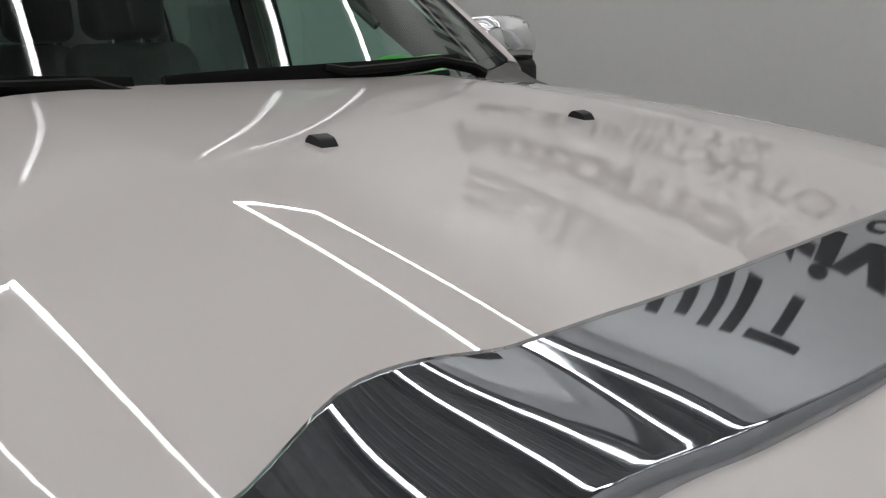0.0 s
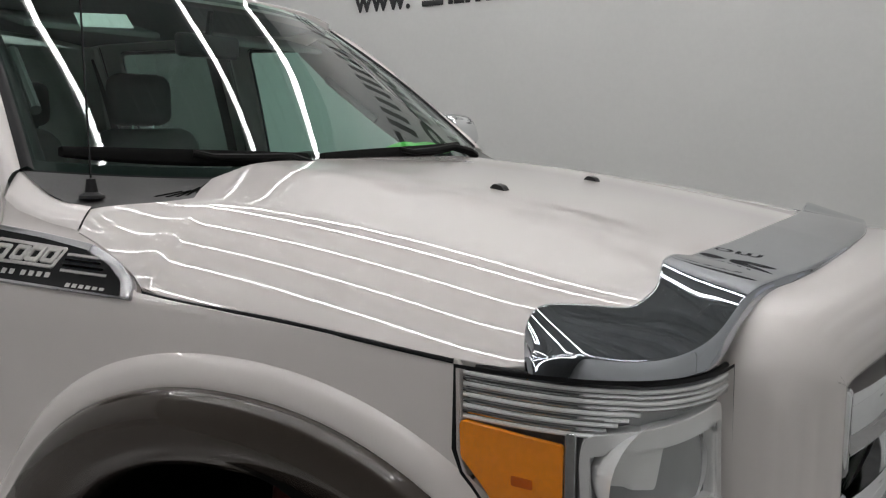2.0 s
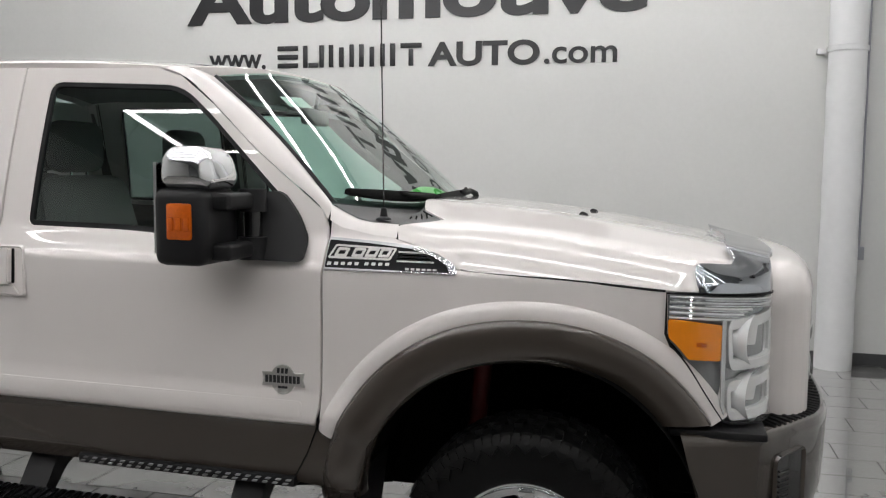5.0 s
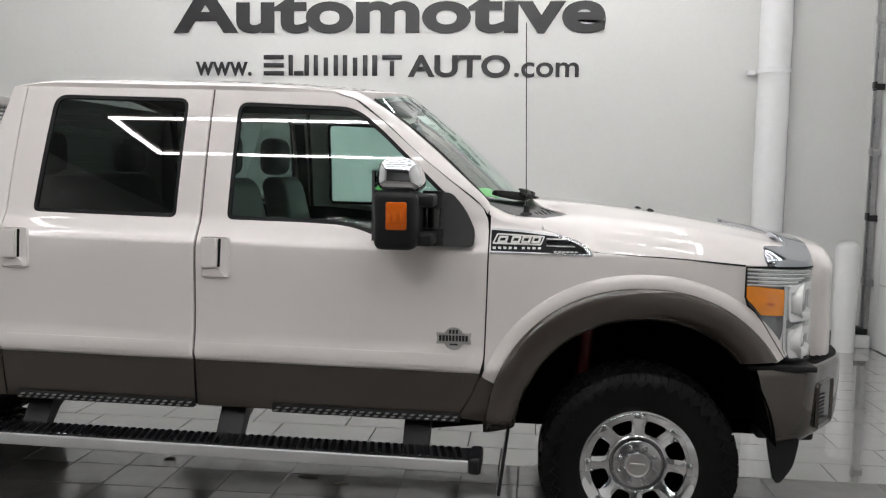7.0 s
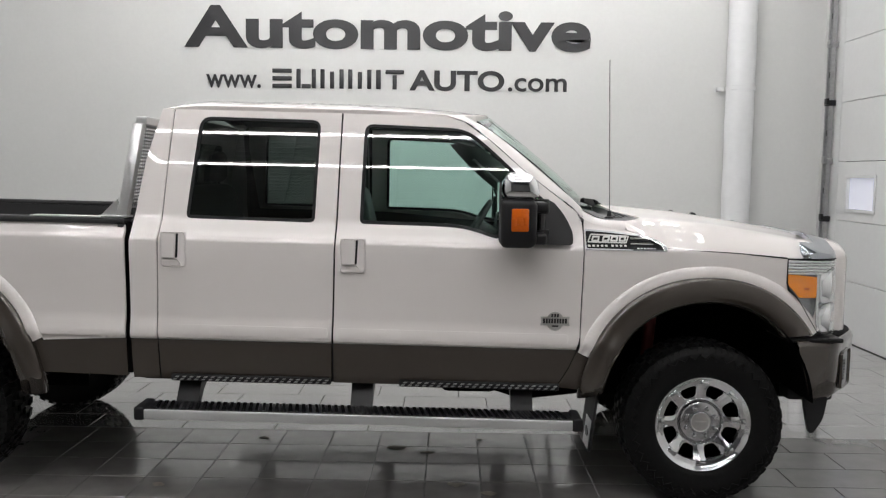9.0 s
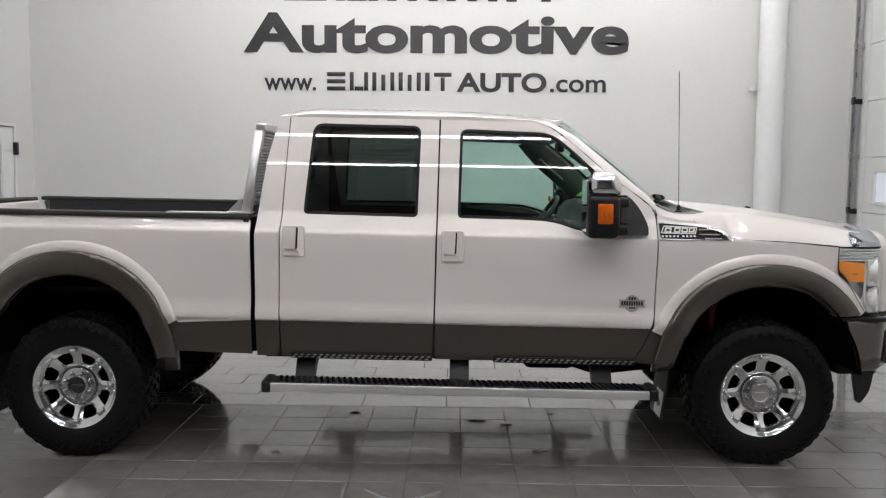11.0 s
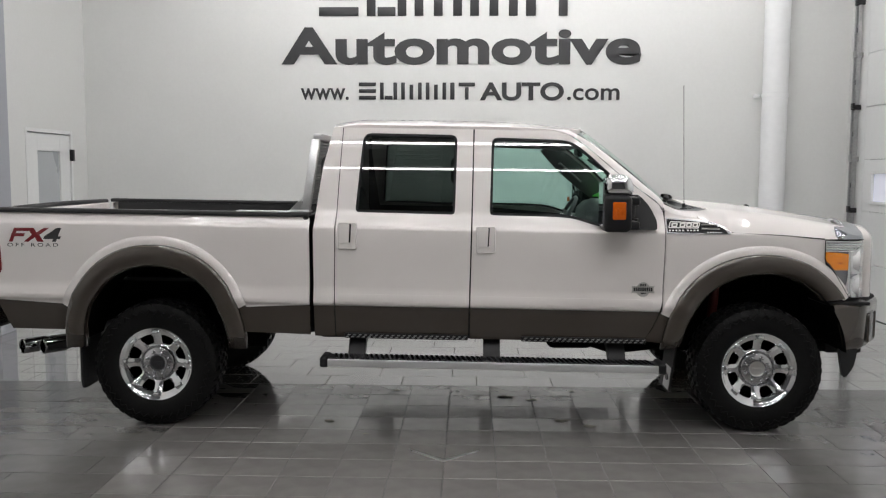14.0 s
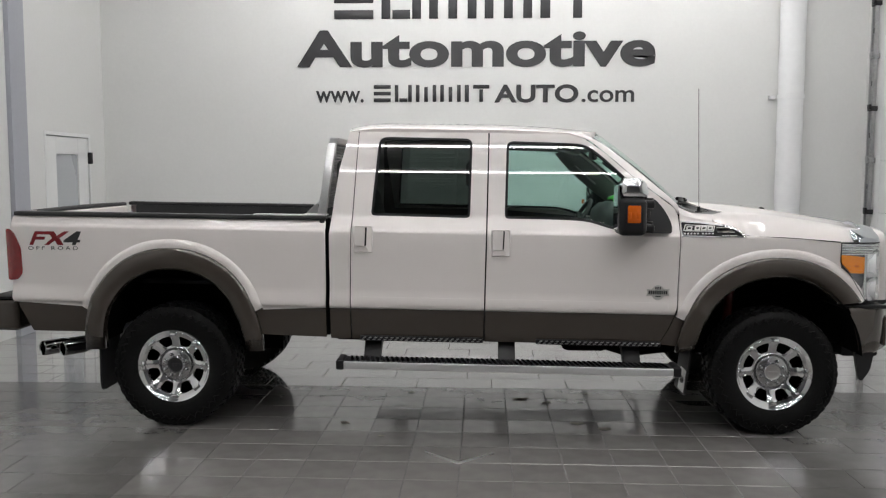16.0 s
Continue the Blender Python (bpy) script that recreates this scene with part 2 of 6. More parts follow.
def inside(poly, pts):
    p = np.array(poly)
    x, y = pts[:, 0], pts[:, 1]
    res = np.zeros(len(pts), bool)
    x0, y0 = p[:, 0], p[:, 1]
    x1, y1 = np.roll(x0, -1), np.roll(y0, -1)
    for a, b, c, d in zip(x0, y0, x1, y1):
        if b != d:
            res ^= ((b > y) != (d > y)) & (x < (c - a) * (y - b) / (d - b) + a)
    return res


def resample(poly, step):
    out = []
    n = len(poly)
    for i in range(n):
        a, b = np.array(poly[i]), np.array(poly[(i + 1) % n])
        k = max(1, int(math.ceil(np.linalg.norm(b - a) / step)))
        out += [tuple(a + (b - a) * j / k) for j in range(k)]
    return out


from mathutils.geometry import delaunay_2d_cdt


def patch(name, outline, S, mat, parent, holes=(), step=0.035, hem=0.022, side=1, label="", out=None, rows=()):
    """A curved sheet: the 2D outline (with holes) laid on the surface S(u, v), its edges folded back by hem.
    rows: heights v at which the sheet bends and takes a closer line of points.
    side=-1 gives the sheet mirrored to the truck's other flank. out: which way the sheet faces."""
    loops = [resample(outline, step)] + [resample(h, step) for h in holes]
    pts, edges = [], []
    for lp in loops:
        k = len(pts)
        pts += lp
        edges += [(k + i, k + (i + 1) % len(lp)) for i in range(len(lp))]
    arr = np.array(pts)
    lo, hi = arr.min(0), arr.max(0)
    gu, gv = np.meshgrid(np.arange(lo[0], hi[0], step), np.arange(lo[1], hi[1], step))
    grid = np.stack([gu.ravel(), gv.ravel()], 1)
    if rows:
        grid = grid[np.min(np.abs(grid[:, 1:2] - np.array(rows)[None]), axis=1) > 0.010]
        grid = np.concatenate([grid] + [np.stack([np.arange(lo[0], hi[0], step), np.full(len(np.arange(lo[0], hi[0], step)), z)], 1) for z in rows])
    keep = inside(loops[0], grid)
    for h in loops[1:]:
        keep &= ~inside(h, grid)
    grid = grid[keep]
    if len(grid):
        near = np.array([np.min(((arr - g) ** 2).sum(1)) for g in grid])
        grid = grid[near > ((0.2 if rows else 0.45) * step) ** 2]
    allp = [Vector(p) for p in pts] + [Vector(g) for g in grid]
    vs, es, fs, *_ = delaunay_2d_cdt(allp, edges, [], 0, 1e-6)
    v2 = np.array([tuple(v) for v in vs])
    cen = np.array([v2[f].mean(0) for f in map(list, fs)])
    ok = inside(loops[0], cen)
    for h in loops[1:]:
        ok &= ~inside(h, cen)
    faces = [list(f) for f, o in zip(fs, ok) if o]
    e = 1e-3
    P, N = [], []
    want = Vector(out) if out is not None else Vector((0, -1, 0))
    for u, v in v2:
        p = Vector(S(u, v))
        n = (Vector(S(u + e, v)) - Vector(S(u - e, v))).cross(Vector(S(u, v + e)) - Vector(S(u, v - e))).normalized()
        if n.dot(want) < 0:
            n = -n
        P.append(p)
        N.append(n)
    t = faces[len(faces) // 2]
    if (P[t[1]] - P[t[0]]).cross(P[t[2]] - P[t[0]]).dot(N[t[0]]) < 0:
        faces = [f[::-1] for f in faces]
    if hem:
        count = {}
        for f in faces:
            for i in range(3):
                count[(f[i], f[(i + 1) % 3])] = 1
        border = [(a, b) for a, b in count if (b, a) not in count]
        low, outward = {}, {}
        for a, b in border:
            edge = (P[b] - P[a]).normalized()
            for k in (a, b):
                outward[k] = outward.get(k, Vector()) + edge.cross(N[k])
        for k in outward:
            w = outward[k].normalized()
            for depth, turn in ((0.004, 0.8), (hem, 1.0)):
                P.append(P[k] - N[k] * depth + w * 0.0015)
                N.append((N[k] * (1 - turn) + w).normalized())
            low[k] = (len(P) - 2, len(P) - 1)
        for a, b in border:
            faces += [[b, a, low[a][0], low[b][0]], [low[b][0], low[a][0], low[a][1], low[b][1]]]
    if side < 0:
        P = [Vector((p.x, -p.y, p.z)) for p in P]
        N = [Vector((n.x, -n.y, n.z)) for n in N]
        faces = [f[::-1] for f in faces]
    me = bpy.data.meshes.new(name)
    me.from_pydata(P, [], faces)
    me.validate()
    ob = finish(name, me, mat, parent, label)
    me.normals_split_custom_set_from_vertices([tuple(n) for n in N])
    return ob


def sheet(name, F, nu, nv, mat, parent, label="", flip=False):
    """A grid surface F(u, v), u and v in 0..1."""
    P = [Vector(F(i / nu, j / nv)) for j in range(nv + 1) for i in range(nu + 1)]
    faces = []
    for j in range(nv):
        for i in range(nu):
            a = j * (nu + 1) + i
            q = [a, a + 1, a + nu + 2, a + nu + 1]
            faces.append(q[::-1] if flip else q)
    me = bpy.data.meshes.new(name)
    me.from_pydata(P, [], faces)
    return finish(name, me, mat, parent, label)


def letters(bm_name, text, size, mat, parent, m, extrude=0.01, space=1.0, label="", width=None, bold=0.0):
    """Built-in lettering as a mesh, placed by the matrix m; width scales it to a known length."""
    cu = bpy.data.curves.new(bm_name, "FONT")
    cu.body, cu.size, cu.extrude, cu.space_character = text, size, extrude, space
    cu.resolution_u, cu.offset = 6, bold
    tmp = bpy.data.objects.new("tmp", cu)
    scene.collection.objects.link(tmp)
    bpy.context.view_layer.update()
    me = bpy.data.meshes.new_from_object(tmp.evaluated_get(bpy.context.evaluated_depsgraph_get()))
    bpy.data.objects.remove(tmp)
    bpy.data.curves.remove(cu)
    xs = [v.co.x for v in me.vertices]
    x0, w = min(xs), max(xs) - min(xs)
    k = width / w if width else 1.0
    bm = bmesh.new()
    bm.from_mesh(me)
    bpy.data.meshes.remove(me)
    seen, groups = set(), []
    for v in bm.verts:
        if v in seen:
            continue
        todo, isle = [v], []
        seen.add(v)
        while todo:
            q = todo.pop()
            isle.append(q)
            for e in q.link_edges:
                o = e.other_vert(q)
                if o not in seen:
                    seen.add(o)
                    todo.append(o)
        a, b = min(q.co.x for q in isle), max(q.co.x for q in isle)
        for g in groups:
            if a < g[1] - 0.2 * (b - a) and b > g[0] + 0.2 * (b - a):
                g[0], g[1] = min(a, g[0]), max(b, g[1])
                g[2] += isle
                break
        else:
            groups.append([a, b, list(isle)])
    for a, b, isle in groups:
        ids = {v: i for i, v in enumerate(isle)}
        pts = [m @ Vector(((v.co.x - x0) * k, v.co.y, v.co.z)) for v in isle]
        fcs = [[ids[v] for v in f.verts] for f in bm.faces if f.verts[0] in ids]
        out = bpy.data.meshes.new(bm_name)
        out.from_pydata(pts, [], fcs)
        finish(bm_name, out, mat, parent, label, flat=True)
    bm.free()

# ---- the showroom ----
WX0, WX1, WY0, WY1, CEIL = -6.74, 2.76, -14.0, 4.38, 5.3


def structure(name, bm, mat, label, category, flat=True):
    return tagged(part(name, bm, mat, None, flat=flat), label, category, kind="structure")


bm = bmesh.new()
box(bm, WX0 - 0.2, WX1 + 0.2, WY1, WY1 + 0.2, -0.2, CEIL)
structure("wall_north", bm, M_WALL, "white painted wall behind the truck", "wall")
bm = bmesh.new()
box(bm, WX0 - 0.2, WX0, 3.98, WY1, -0.2, CEIL)
box(bm, WX0 - 0.2, WX0, 2.42, 2.85, -0.2, CEIL)
box(bm, WX0 - 0.2, WX0, 2.85, 3.98, 2.16, CEIL)
box(bm, WX0 - 0.2, WX0, WY0, 2.12, -0.2, CEIL)
structure("wall_west", bm, M_WALL, "white painted side wall with a door", "wall")
bm = bmesh.new()
box(bm, WX0 - 0.2, WX0 + 0.05, 2.121, 2.419, -0.2, CEIL)
structure("pillar", bm, M_GREYPOST, "grey painted steel post in the side wall", "pillar")
bm = bmesh.new()
box(bm, WX1, WX1 + 0.2, 4.22, WY1, -0.2, CEIL)
box(bm, WX1, WX1 + 0.2, 0.1, 4.22, 4.32, CEIL)
box(bm, WX1, WX1 + 0.2, WY0, 0.1, -0.2, CEIL)
structure("wall_east", bm, M_WALL, "white painted side wall round the overhead door", "wall")
bm = bmesh.new()
box(bm, WX0 - 0.2, WX1 + 0.2, WY0 - 0.2, WY0, -0.2, CEIL)
structure("wall_south", bm, M_GREYWALL, "dark grey painted wall facing the truck", "wall")
bm = bmesh.new()
box(bm, WX0 - 0.2, WX1 + 0.2, WY0 - 0.2, WY1 + 0.2, CEIL + 0.05, CEIL + 0.25)
rib = [(0.0, 0.05), (0.02, 0.025), (0.10, 0.025), (0.12, 0.05), (0.15, 0.05), (0.16, 0.042), (0.19, 0.042), (0.20, 0.05)]
y = WY0 - 0.2
row = []
while y < WY1 + 0.2:
    for dy, dz in rib:
        row.append([bm.verts.new((x, y + dy, CEIL + dz - 0.0005)) for x in (WX0 - 0.2, WX1 + 0.2)])
    y += 0.24
for a, b in zip(row, row[1:]):
    bm.faces.new((a[0], a[1], b[1], b[0]))
structure("ceiling", bm, M_CEIL, "grey ribbed metal deck ceiling", "ceiling")
bm = bmesh.new()
box(bm, WX0 + 0.001, WX1 - 0.001, WY1 - 0.014, WY1 - 0.001, 0.001, 0.105, 0.003)
structure("baseboard", bm, M_BASE, "dark grey rubber baseboard along the wall", "baseboard")

# door in the side wall
d = thing("door_1", "white flush door with a tall frosted pane", "door", (WX0, 3.41, 0), kind="structure")
bm = bmesh.new()
box(bm, WX0 - 0.05, WX0 - 0.012, 2.90, 3.14, 0.01, 2.105, 0.002)
box(bm, WX0 - 0.05, WX0 - 0.012, 3.68, 3.93, 0.01, 2.105, 0.002)
box(bm, WX0 - 0.05, WX0 - 0.012, 3.1405, 3.6795, 1.91, 2.105, 0.002)
box(bm, WX0 - 0.05, WX0 - 0.012, 3.1405, 3.6795, 0.01, 0.4, 0.002)
part("leaf", bm, M_PANEL, d, flat=True)
bm = bmesh.new()
box(bm, WX0 - 0.18, WX0 + 0.006, 2.851, 2.893, 0.001, 2.159, 0.002)
box(bm, WX0 - 0.18, WX0 + 0.006, 3.937, 3.979, 0.001, 2.159, 0.002)
box(bm, WX0 - 0.18, WX0 + 0.006, 2.894, 3.936, 2.117, 2.159, 0.002)
part("door_frame", bm, M_PANEL, d, flat=True)
bm = bmesh.new()
box(bm, WX0 - 0.04, WX0 - 0.03, 3.1415, 3.6785, 0.401, 1.909)
part("pane", bm, material("frosted_pane", (0.42, 0.44, 0.46), 0.3, spread=0.03), d, "grey frosted pane", flat=True)
bm = bmesh.new()
box(bm, WX0 - 0.012, WX0 + 0.03, 3.925, 3.985, 1.80, 1.94, 0.006)
part("hinge", bm, M_BLACK, d, "dark metal hinge")

# overhead door in the other side wall
d = thing("door_2", "white sectional overhead door with a small window", "overhead door", (WX1, 2.1, 0), kind="structure")
zs = [0.004, 0.625, 1.236, 1.848, 2.463, 3.083, 3.70, 4.31]
for k, (a, b) in enumerate(zip(zs, zs[1:])):
    bm = bmesh.new()
    if k == 2:
        box(bm, WX1 + 0.02, WX1 + 0.07, 3.70, 3.955, a + 0.003, b - 0.003, 0.004)
        box(bm, WX1 + 0.02, WX1 + 0.07, 0.14, 3.134, a + 0.003, b - 0.003, 0.004)
        box(bm, WX1 + 0.02, WX1 + 0.07, 3.1341, 3.6999, 1.677, b - 0.003)
        box(bm, WX1 + 0.02, WX1 + 0.07, 3.1341, 3.6999, a + 0.003, 1.364)
    else:
        box(bm, WX1 + 0.02, WX1 + 0.07, 0.14, 3.955, a + 0.003, b - 0.003, 0.004)
    part("panel", bm, M_PANEL, d, flat=True)
bm = bmesh.new()
prism(bm, [(3.10, 1.33), (3.735, 1.33), (3.735, 1.71), (3.10, 1.71)], lambda u, v, w: (WX1 + 0.019 - w, u, v), 0.012)
bm2 = bmesh.new()
for y0, y1, z0, z1 in ((3.10, 3.735, 1.33, 1.365), (3.10, 3.735, 1.676, 1.71), (3.10, 3.135, 1.366, 1.675), (3.70, 3.735, 1.366, 1.675)):
    box(bm2, WX1 + 0.004, WX1 + 0.0195, y0, y1, z0, z1, 0.004)
bm.free()
part("window_frame", bm2, M_PANEL, d)
bm = bmesh.new()
box(bm, WX1 + 0.04, WX1 + 0.048, 3.1345, 3.6995, 1.3645, 1.6765)
part("window_pane", bm, E_DAY, d, "pale blue daylight in the small window", flat=True)
bm = bmesh.new()
box(bm, WX1 + 0.005, WX1 + 0.0195, 2.50, 2.66, 0.86, 0.94, 0.004)
rod(bm, (WX1 - 0.03, 2.58, 0.90), (WX1 + 0.01, 2.58, 0.90), 0.035)
part("latch", bm, M_STEEL, d, "dark metal slide latch")
t = thing("door_track", "galvanised steel track with hinges beside the overhead door", "door track", (WX1, 4.1, 0))
for nm, y0, y1 in (("rail", 4.170, 4.20), ("rail", 4.09, 4.108)):
    bm = bmesh.new()
    box(bm, WX1 - 0.05, WX1 - 0.002, y0, y1, 0.0, 5.0, 0.004)
    part(nm, bm, M_STEEL, t, flat=True)
bm = bmesh.new()
box(bm, WX1 + 0.02, WX1 + 0.1, 3.957, 4.218, 0.0, 4.318)
part("jamb", bm, M_PANEL, t, flat=True)
for k in range(8):
    z = 0.625 + 0.6155 * k
    bm = bmesh.new()
    box(bm, WX1 - 0.055, WX1 + 0.018, 4.075, 4.205, z - 0.03, z + 0.03, 0.008)
    box(bm, WX1 - 0.070, WX1 - 0.050, 4.09, 4.17, z - 0.012, z + 0.05, 0.004)
    part("hinge", bm, M_BLACK if k % 2 else M_STEEL, t)
    bm = bmesh.new()
    box(bm, WX1 - 0.04, WX1 - 0.003, 4.115, 4.16, z + 0.27, z + 0.33, 0.006)
    part("bracket", bm, M_GLOSSBLACK, t)
bm = bmesh.new()
box(bm, WX1 - 0.14, WX1 - 0.003, 4.02, 4.30, 0.0, 0.12, 0.01)
tagged(part("door_sill_block", bm, M_PANEL, None), "white painted block at the foot of the door track", "sill block")
bm = bmesh.new()
box(bm, WX1 - 0.12, WX1 - 0.01, 4.08, 4.28, 0.121, 0.18, 0.01)
tagged(part("rubber_bumper", bm, M_BLACK, None), "black rubber bumper on a white block", "bumper")

# downpipe, conduit, bollard
p = thing("downpipe", "thick white wrapped pipe strapped to the wall", "pipe", (1.80, 4.22, 0))
bm = bmesh.new()
zz = [0.0] + [0.25 * k for k in range(1, 22)]
lathe(bm, [(0.147 + 0.003 * math.sin(9 * z), z) for z in zz] + [(0.147, 5.29)], (1.80, 4.215, 0), "z", 40)
part("pipe", bm, M_LAGGING, p)
bm = bmesh.new()
lathe(bm, [(0.153, 2.60), (0.157, 2.602), (0.157, 2.642), (0.153, 2.644)], (1.80, 4.215, 0), "z", 40)
box(bm, 1.585, 1.65, 4.30, 4.379, 2.60, 2.645, 0.004)
part("strap", bm, M_LAGGING, p)
c = thing("conduit", "thin grey conduit ending in a small outlet box", "conduit", (1.985, 4.36, 0.9))
bm = bmesh.new()
rod(bm, (1.985, 4.362, 1.0), (1.985, 4.362, 5.29), 0.012)
part("tube", bm, M_GREYPOST, c)
bm = bmesh.new()
box(bm, 1.945, 2.025, 4.335, 4.379, 0.90, 1.01, 0.006)
part("outlet_box", bm, M_GREYPOST, c)
bm = bmesh.new()
lathe(bm, [(0.0, 1.035), (0.04, 1.032), (0.075, 1.018), (0.095, 0.995), (0.102, 0.96), (0.102, 0.0)], (2.455, 3.88, 0), "z", 36)
tagged(part("bollard", bm, M_PANEL, None), "white painted round steel bollard on the tiles", "bollard")

# wall lettering
s = thing("wall_sign", "black raised sign lettering on the white wall", "sign", (-2.0, WY1, 3.0))
sx = pose(-4.24, WY1 - 0.006, 3.032, 90, 0, 0)
letters("letter", "Automotive", 0.60, M_SIGN, s, sx @ Matrix.Diagonal((1, 1, 1, 1)), 0.006, width=4.445, bold=0.020)
letters("letter", "www.", 0.30, M_SIGN, s, pose(-4.004, WY1 - 0.006, 2.58, 90, 0, 0), 0.005, width=0.60, bold=0.004)
letters("letter", "AUTO", 0.295, M_SIGN, s, pose(-1.77, WY1 - 0.006, 2.58, 90, 0, 0), 0.005, width=1.04, bold=0.009)
letters("letter", ".com", 0.30, M_SIGN, s, pose(-0.69, WY1 - 0.006, 2.58, 90, 0, 0), 0.005, width=0.645, bold=0.004)


def bars(x0, x1, z0, z1, kind, parent):
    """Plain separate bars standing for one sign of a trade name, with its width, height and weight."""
    h, w = z1 - z0, x1 - x0
    t = 0.22 * h
    gap = 0.05 * h
    if kind == "level":
        cells = [(x0, x1, z0, z0 + t), (x0, x1, (z0 + z1 - t) / 2, (z0 + z1 + t) / 2), (x0, x1, z1 - t, z1)]
    elif kind == "pair":
        cells = [(x0, x0 + t, z0, z1), (x1 - t, x1, z0, z1), (x0 + t + gap, x1 - t - gap, z0, z0 + t)]
    elif kind == "three":
        cells = [(x0, x0 + t, z0, z1), ((x0 + x1 - t) / 2, (x0 + x1 + t) / 2, z0, z1 - 0.12 * h), (x1 - t, x1, z0, z1)]
    elif kind == "one":
        cells = [(x0, x1, z0, z1)]
    else:
        cells = [(x0, x1, z1 - t, z1), ((x0 + x1 - t) / 2, (x0 + x1 + t) / 2, z0, z1 - t - gap)]
    for a, b, c, d in cells:
        bm = bmesh.new()
        box(bm, a, b, WY1 - 0.012, WY1 - 0.0005, c, d, 0.004)
        part("block", bm, M_SIGN, parent)


def bar_row(x0, x1, z0, z1, gap, parent):
    row = (("level", 1.05), ("pair", 1.05), ("three", 1.25), ("three", 1.25), ("one", 0.26), ("cap", 1.0))
    k = (x1 - x0 - gap * (len(row) - 1)) / sum(w for _, w in row)
    x = x0
    for kind, w in row:
        bars(x, x + w * k, z0, z1, kind, parent)
        x += w * k + gap


bar_row(-3.276, -1.83, 2.58, 2.79, 0.05, s)
bar_row(-3.766, -0.52, 3.60, 4.10, 0.10, s)

# lamps: long tubes under the ceiling
LZ = 4.9
LAMPS = []
for y0, y1 in ((2.4, 3.55), (-0.95, 0.42), (-3.3, -2.0), (-6.4, -5.0)):
    LAMPS += [("x", -4.9, 1.6, y0), ("x", -4.9, 1.6, y1), ("y", y0 + 0.04, y1 - 0.04, -4.864), ("y", y0 + 0.04, y1 - 0.04, 1.564)]
for way, a, b, c in LAMPS:
    r = 0.022
    if way == "x":
        q = ((a, b, c - r, c + r), ((a + b) / 2, c))
    else:
        q = ((c - r, c + r, a, b), (c, (a + b) / 2))
    t = thing("ceiling_lamp", "long white LED tube lamp under the ceiling", "lamp", (*q[1], LZ), "ceiling lamps")
    bm = bmesh.new()
    box(bm, *q[0], LZ, LZ + 0.04)
    part("tube", bm, E_STRIP, t, flat=True)
    bm = bmesh.new()
    x0, x1, y0, y1 = q[0]
    box(bm, x0 - 0.02, x1 + 0.02, y0 - 0.02, y1 + 0.02, LZ + 0.041, LZ + 0.10, 0.004)
    part("housing", bm, M_PANEL, t)
    for f in (0.1, 0.9):
        bm = bmesh.new()
        xx, yy = x0 + (x1 - x0) * (f if way == "x" else 0.5), y0 + (y1 - y0) * (f if way == "y" else 0.5)
        rod(bm, (xx, yy, LZ + 0.09), (xx, yy, CEIL - 0.001), 0.008, 8)
        part("hanger", bm, M_STEEL, t)

# ---- the pickup truck: x forward, front axle at x = 0, right flank at y = -1.01 ----
truck = thing("pickup_truck", "white and brown crew cab pickup truck parked on grey tiles", "pickup truck", (-2.0, 0, 0))


def rake(x):
    return -0.012 * (x + 2.0)


half_low = curve([0.56, 0.60, 0.66, 0.79, 0.812, 0.826, 0.845, 0.875, 0.905, 0.925, 0.945, 1.0, 1.15, 1.285, 1.310, 1.322, 1.336, 1.36, 1.42, 1.70, 1.92, 1.975],
             [0.948, 0.968, 0.984, 1.0015, 1.004, 1.020, 1.0225, 1.018, 1.0115, 1.008, 1.0065, 1.007, 1.014, 1.020, 1.0195, 1.0165, 1.004, 0.990, 0.952, 0.885, 0.828, 0.790])


def half(z):
    """Half the body's width at a height before rake; the glass leans in along an even curve."""
    d = z - 1.42
    return half_low(z) if d < 0 else 0.952 - 0.20 * d - 0.12 * d * d


FA = (-0.005, 0.50, 0.645, 0.668)      # front arch: centre x, z and the half axes of the flare's outer edge
RA = (-3.945, 0.53, 0.60, 0.685)


def flank(x, z, arch=None, taper=0.0):
    """The truck's right flank: z is the height before rake."""
    y = half(z) - taper * max(0.0, x + 0.63)
    return (x, -y, z + rake(x))


def fender_flank(x, z):
    return flank(x, z, FA, 0.105)


def bed_flank(x, z):
    return flank(x, z, RA)


def arch_line(arch, k, a0, a1, n=36):
    cx, cz, a, b = arch
    out = []
    for i in range(n + 1):
        t = radians(a0 + (a1 - a0) * i / n)
        c, s = math.cos(t), math.sin(t)
        r = k / (abs(c) ** 2.15 + abs(s) ** 2.15) ** (1 / 2.15)
        out.append((cx + a * r * c, cz + b * r * s))
    return out


def unrake(pts):
    return [(x, z - rake(x)) for x, z in pts]


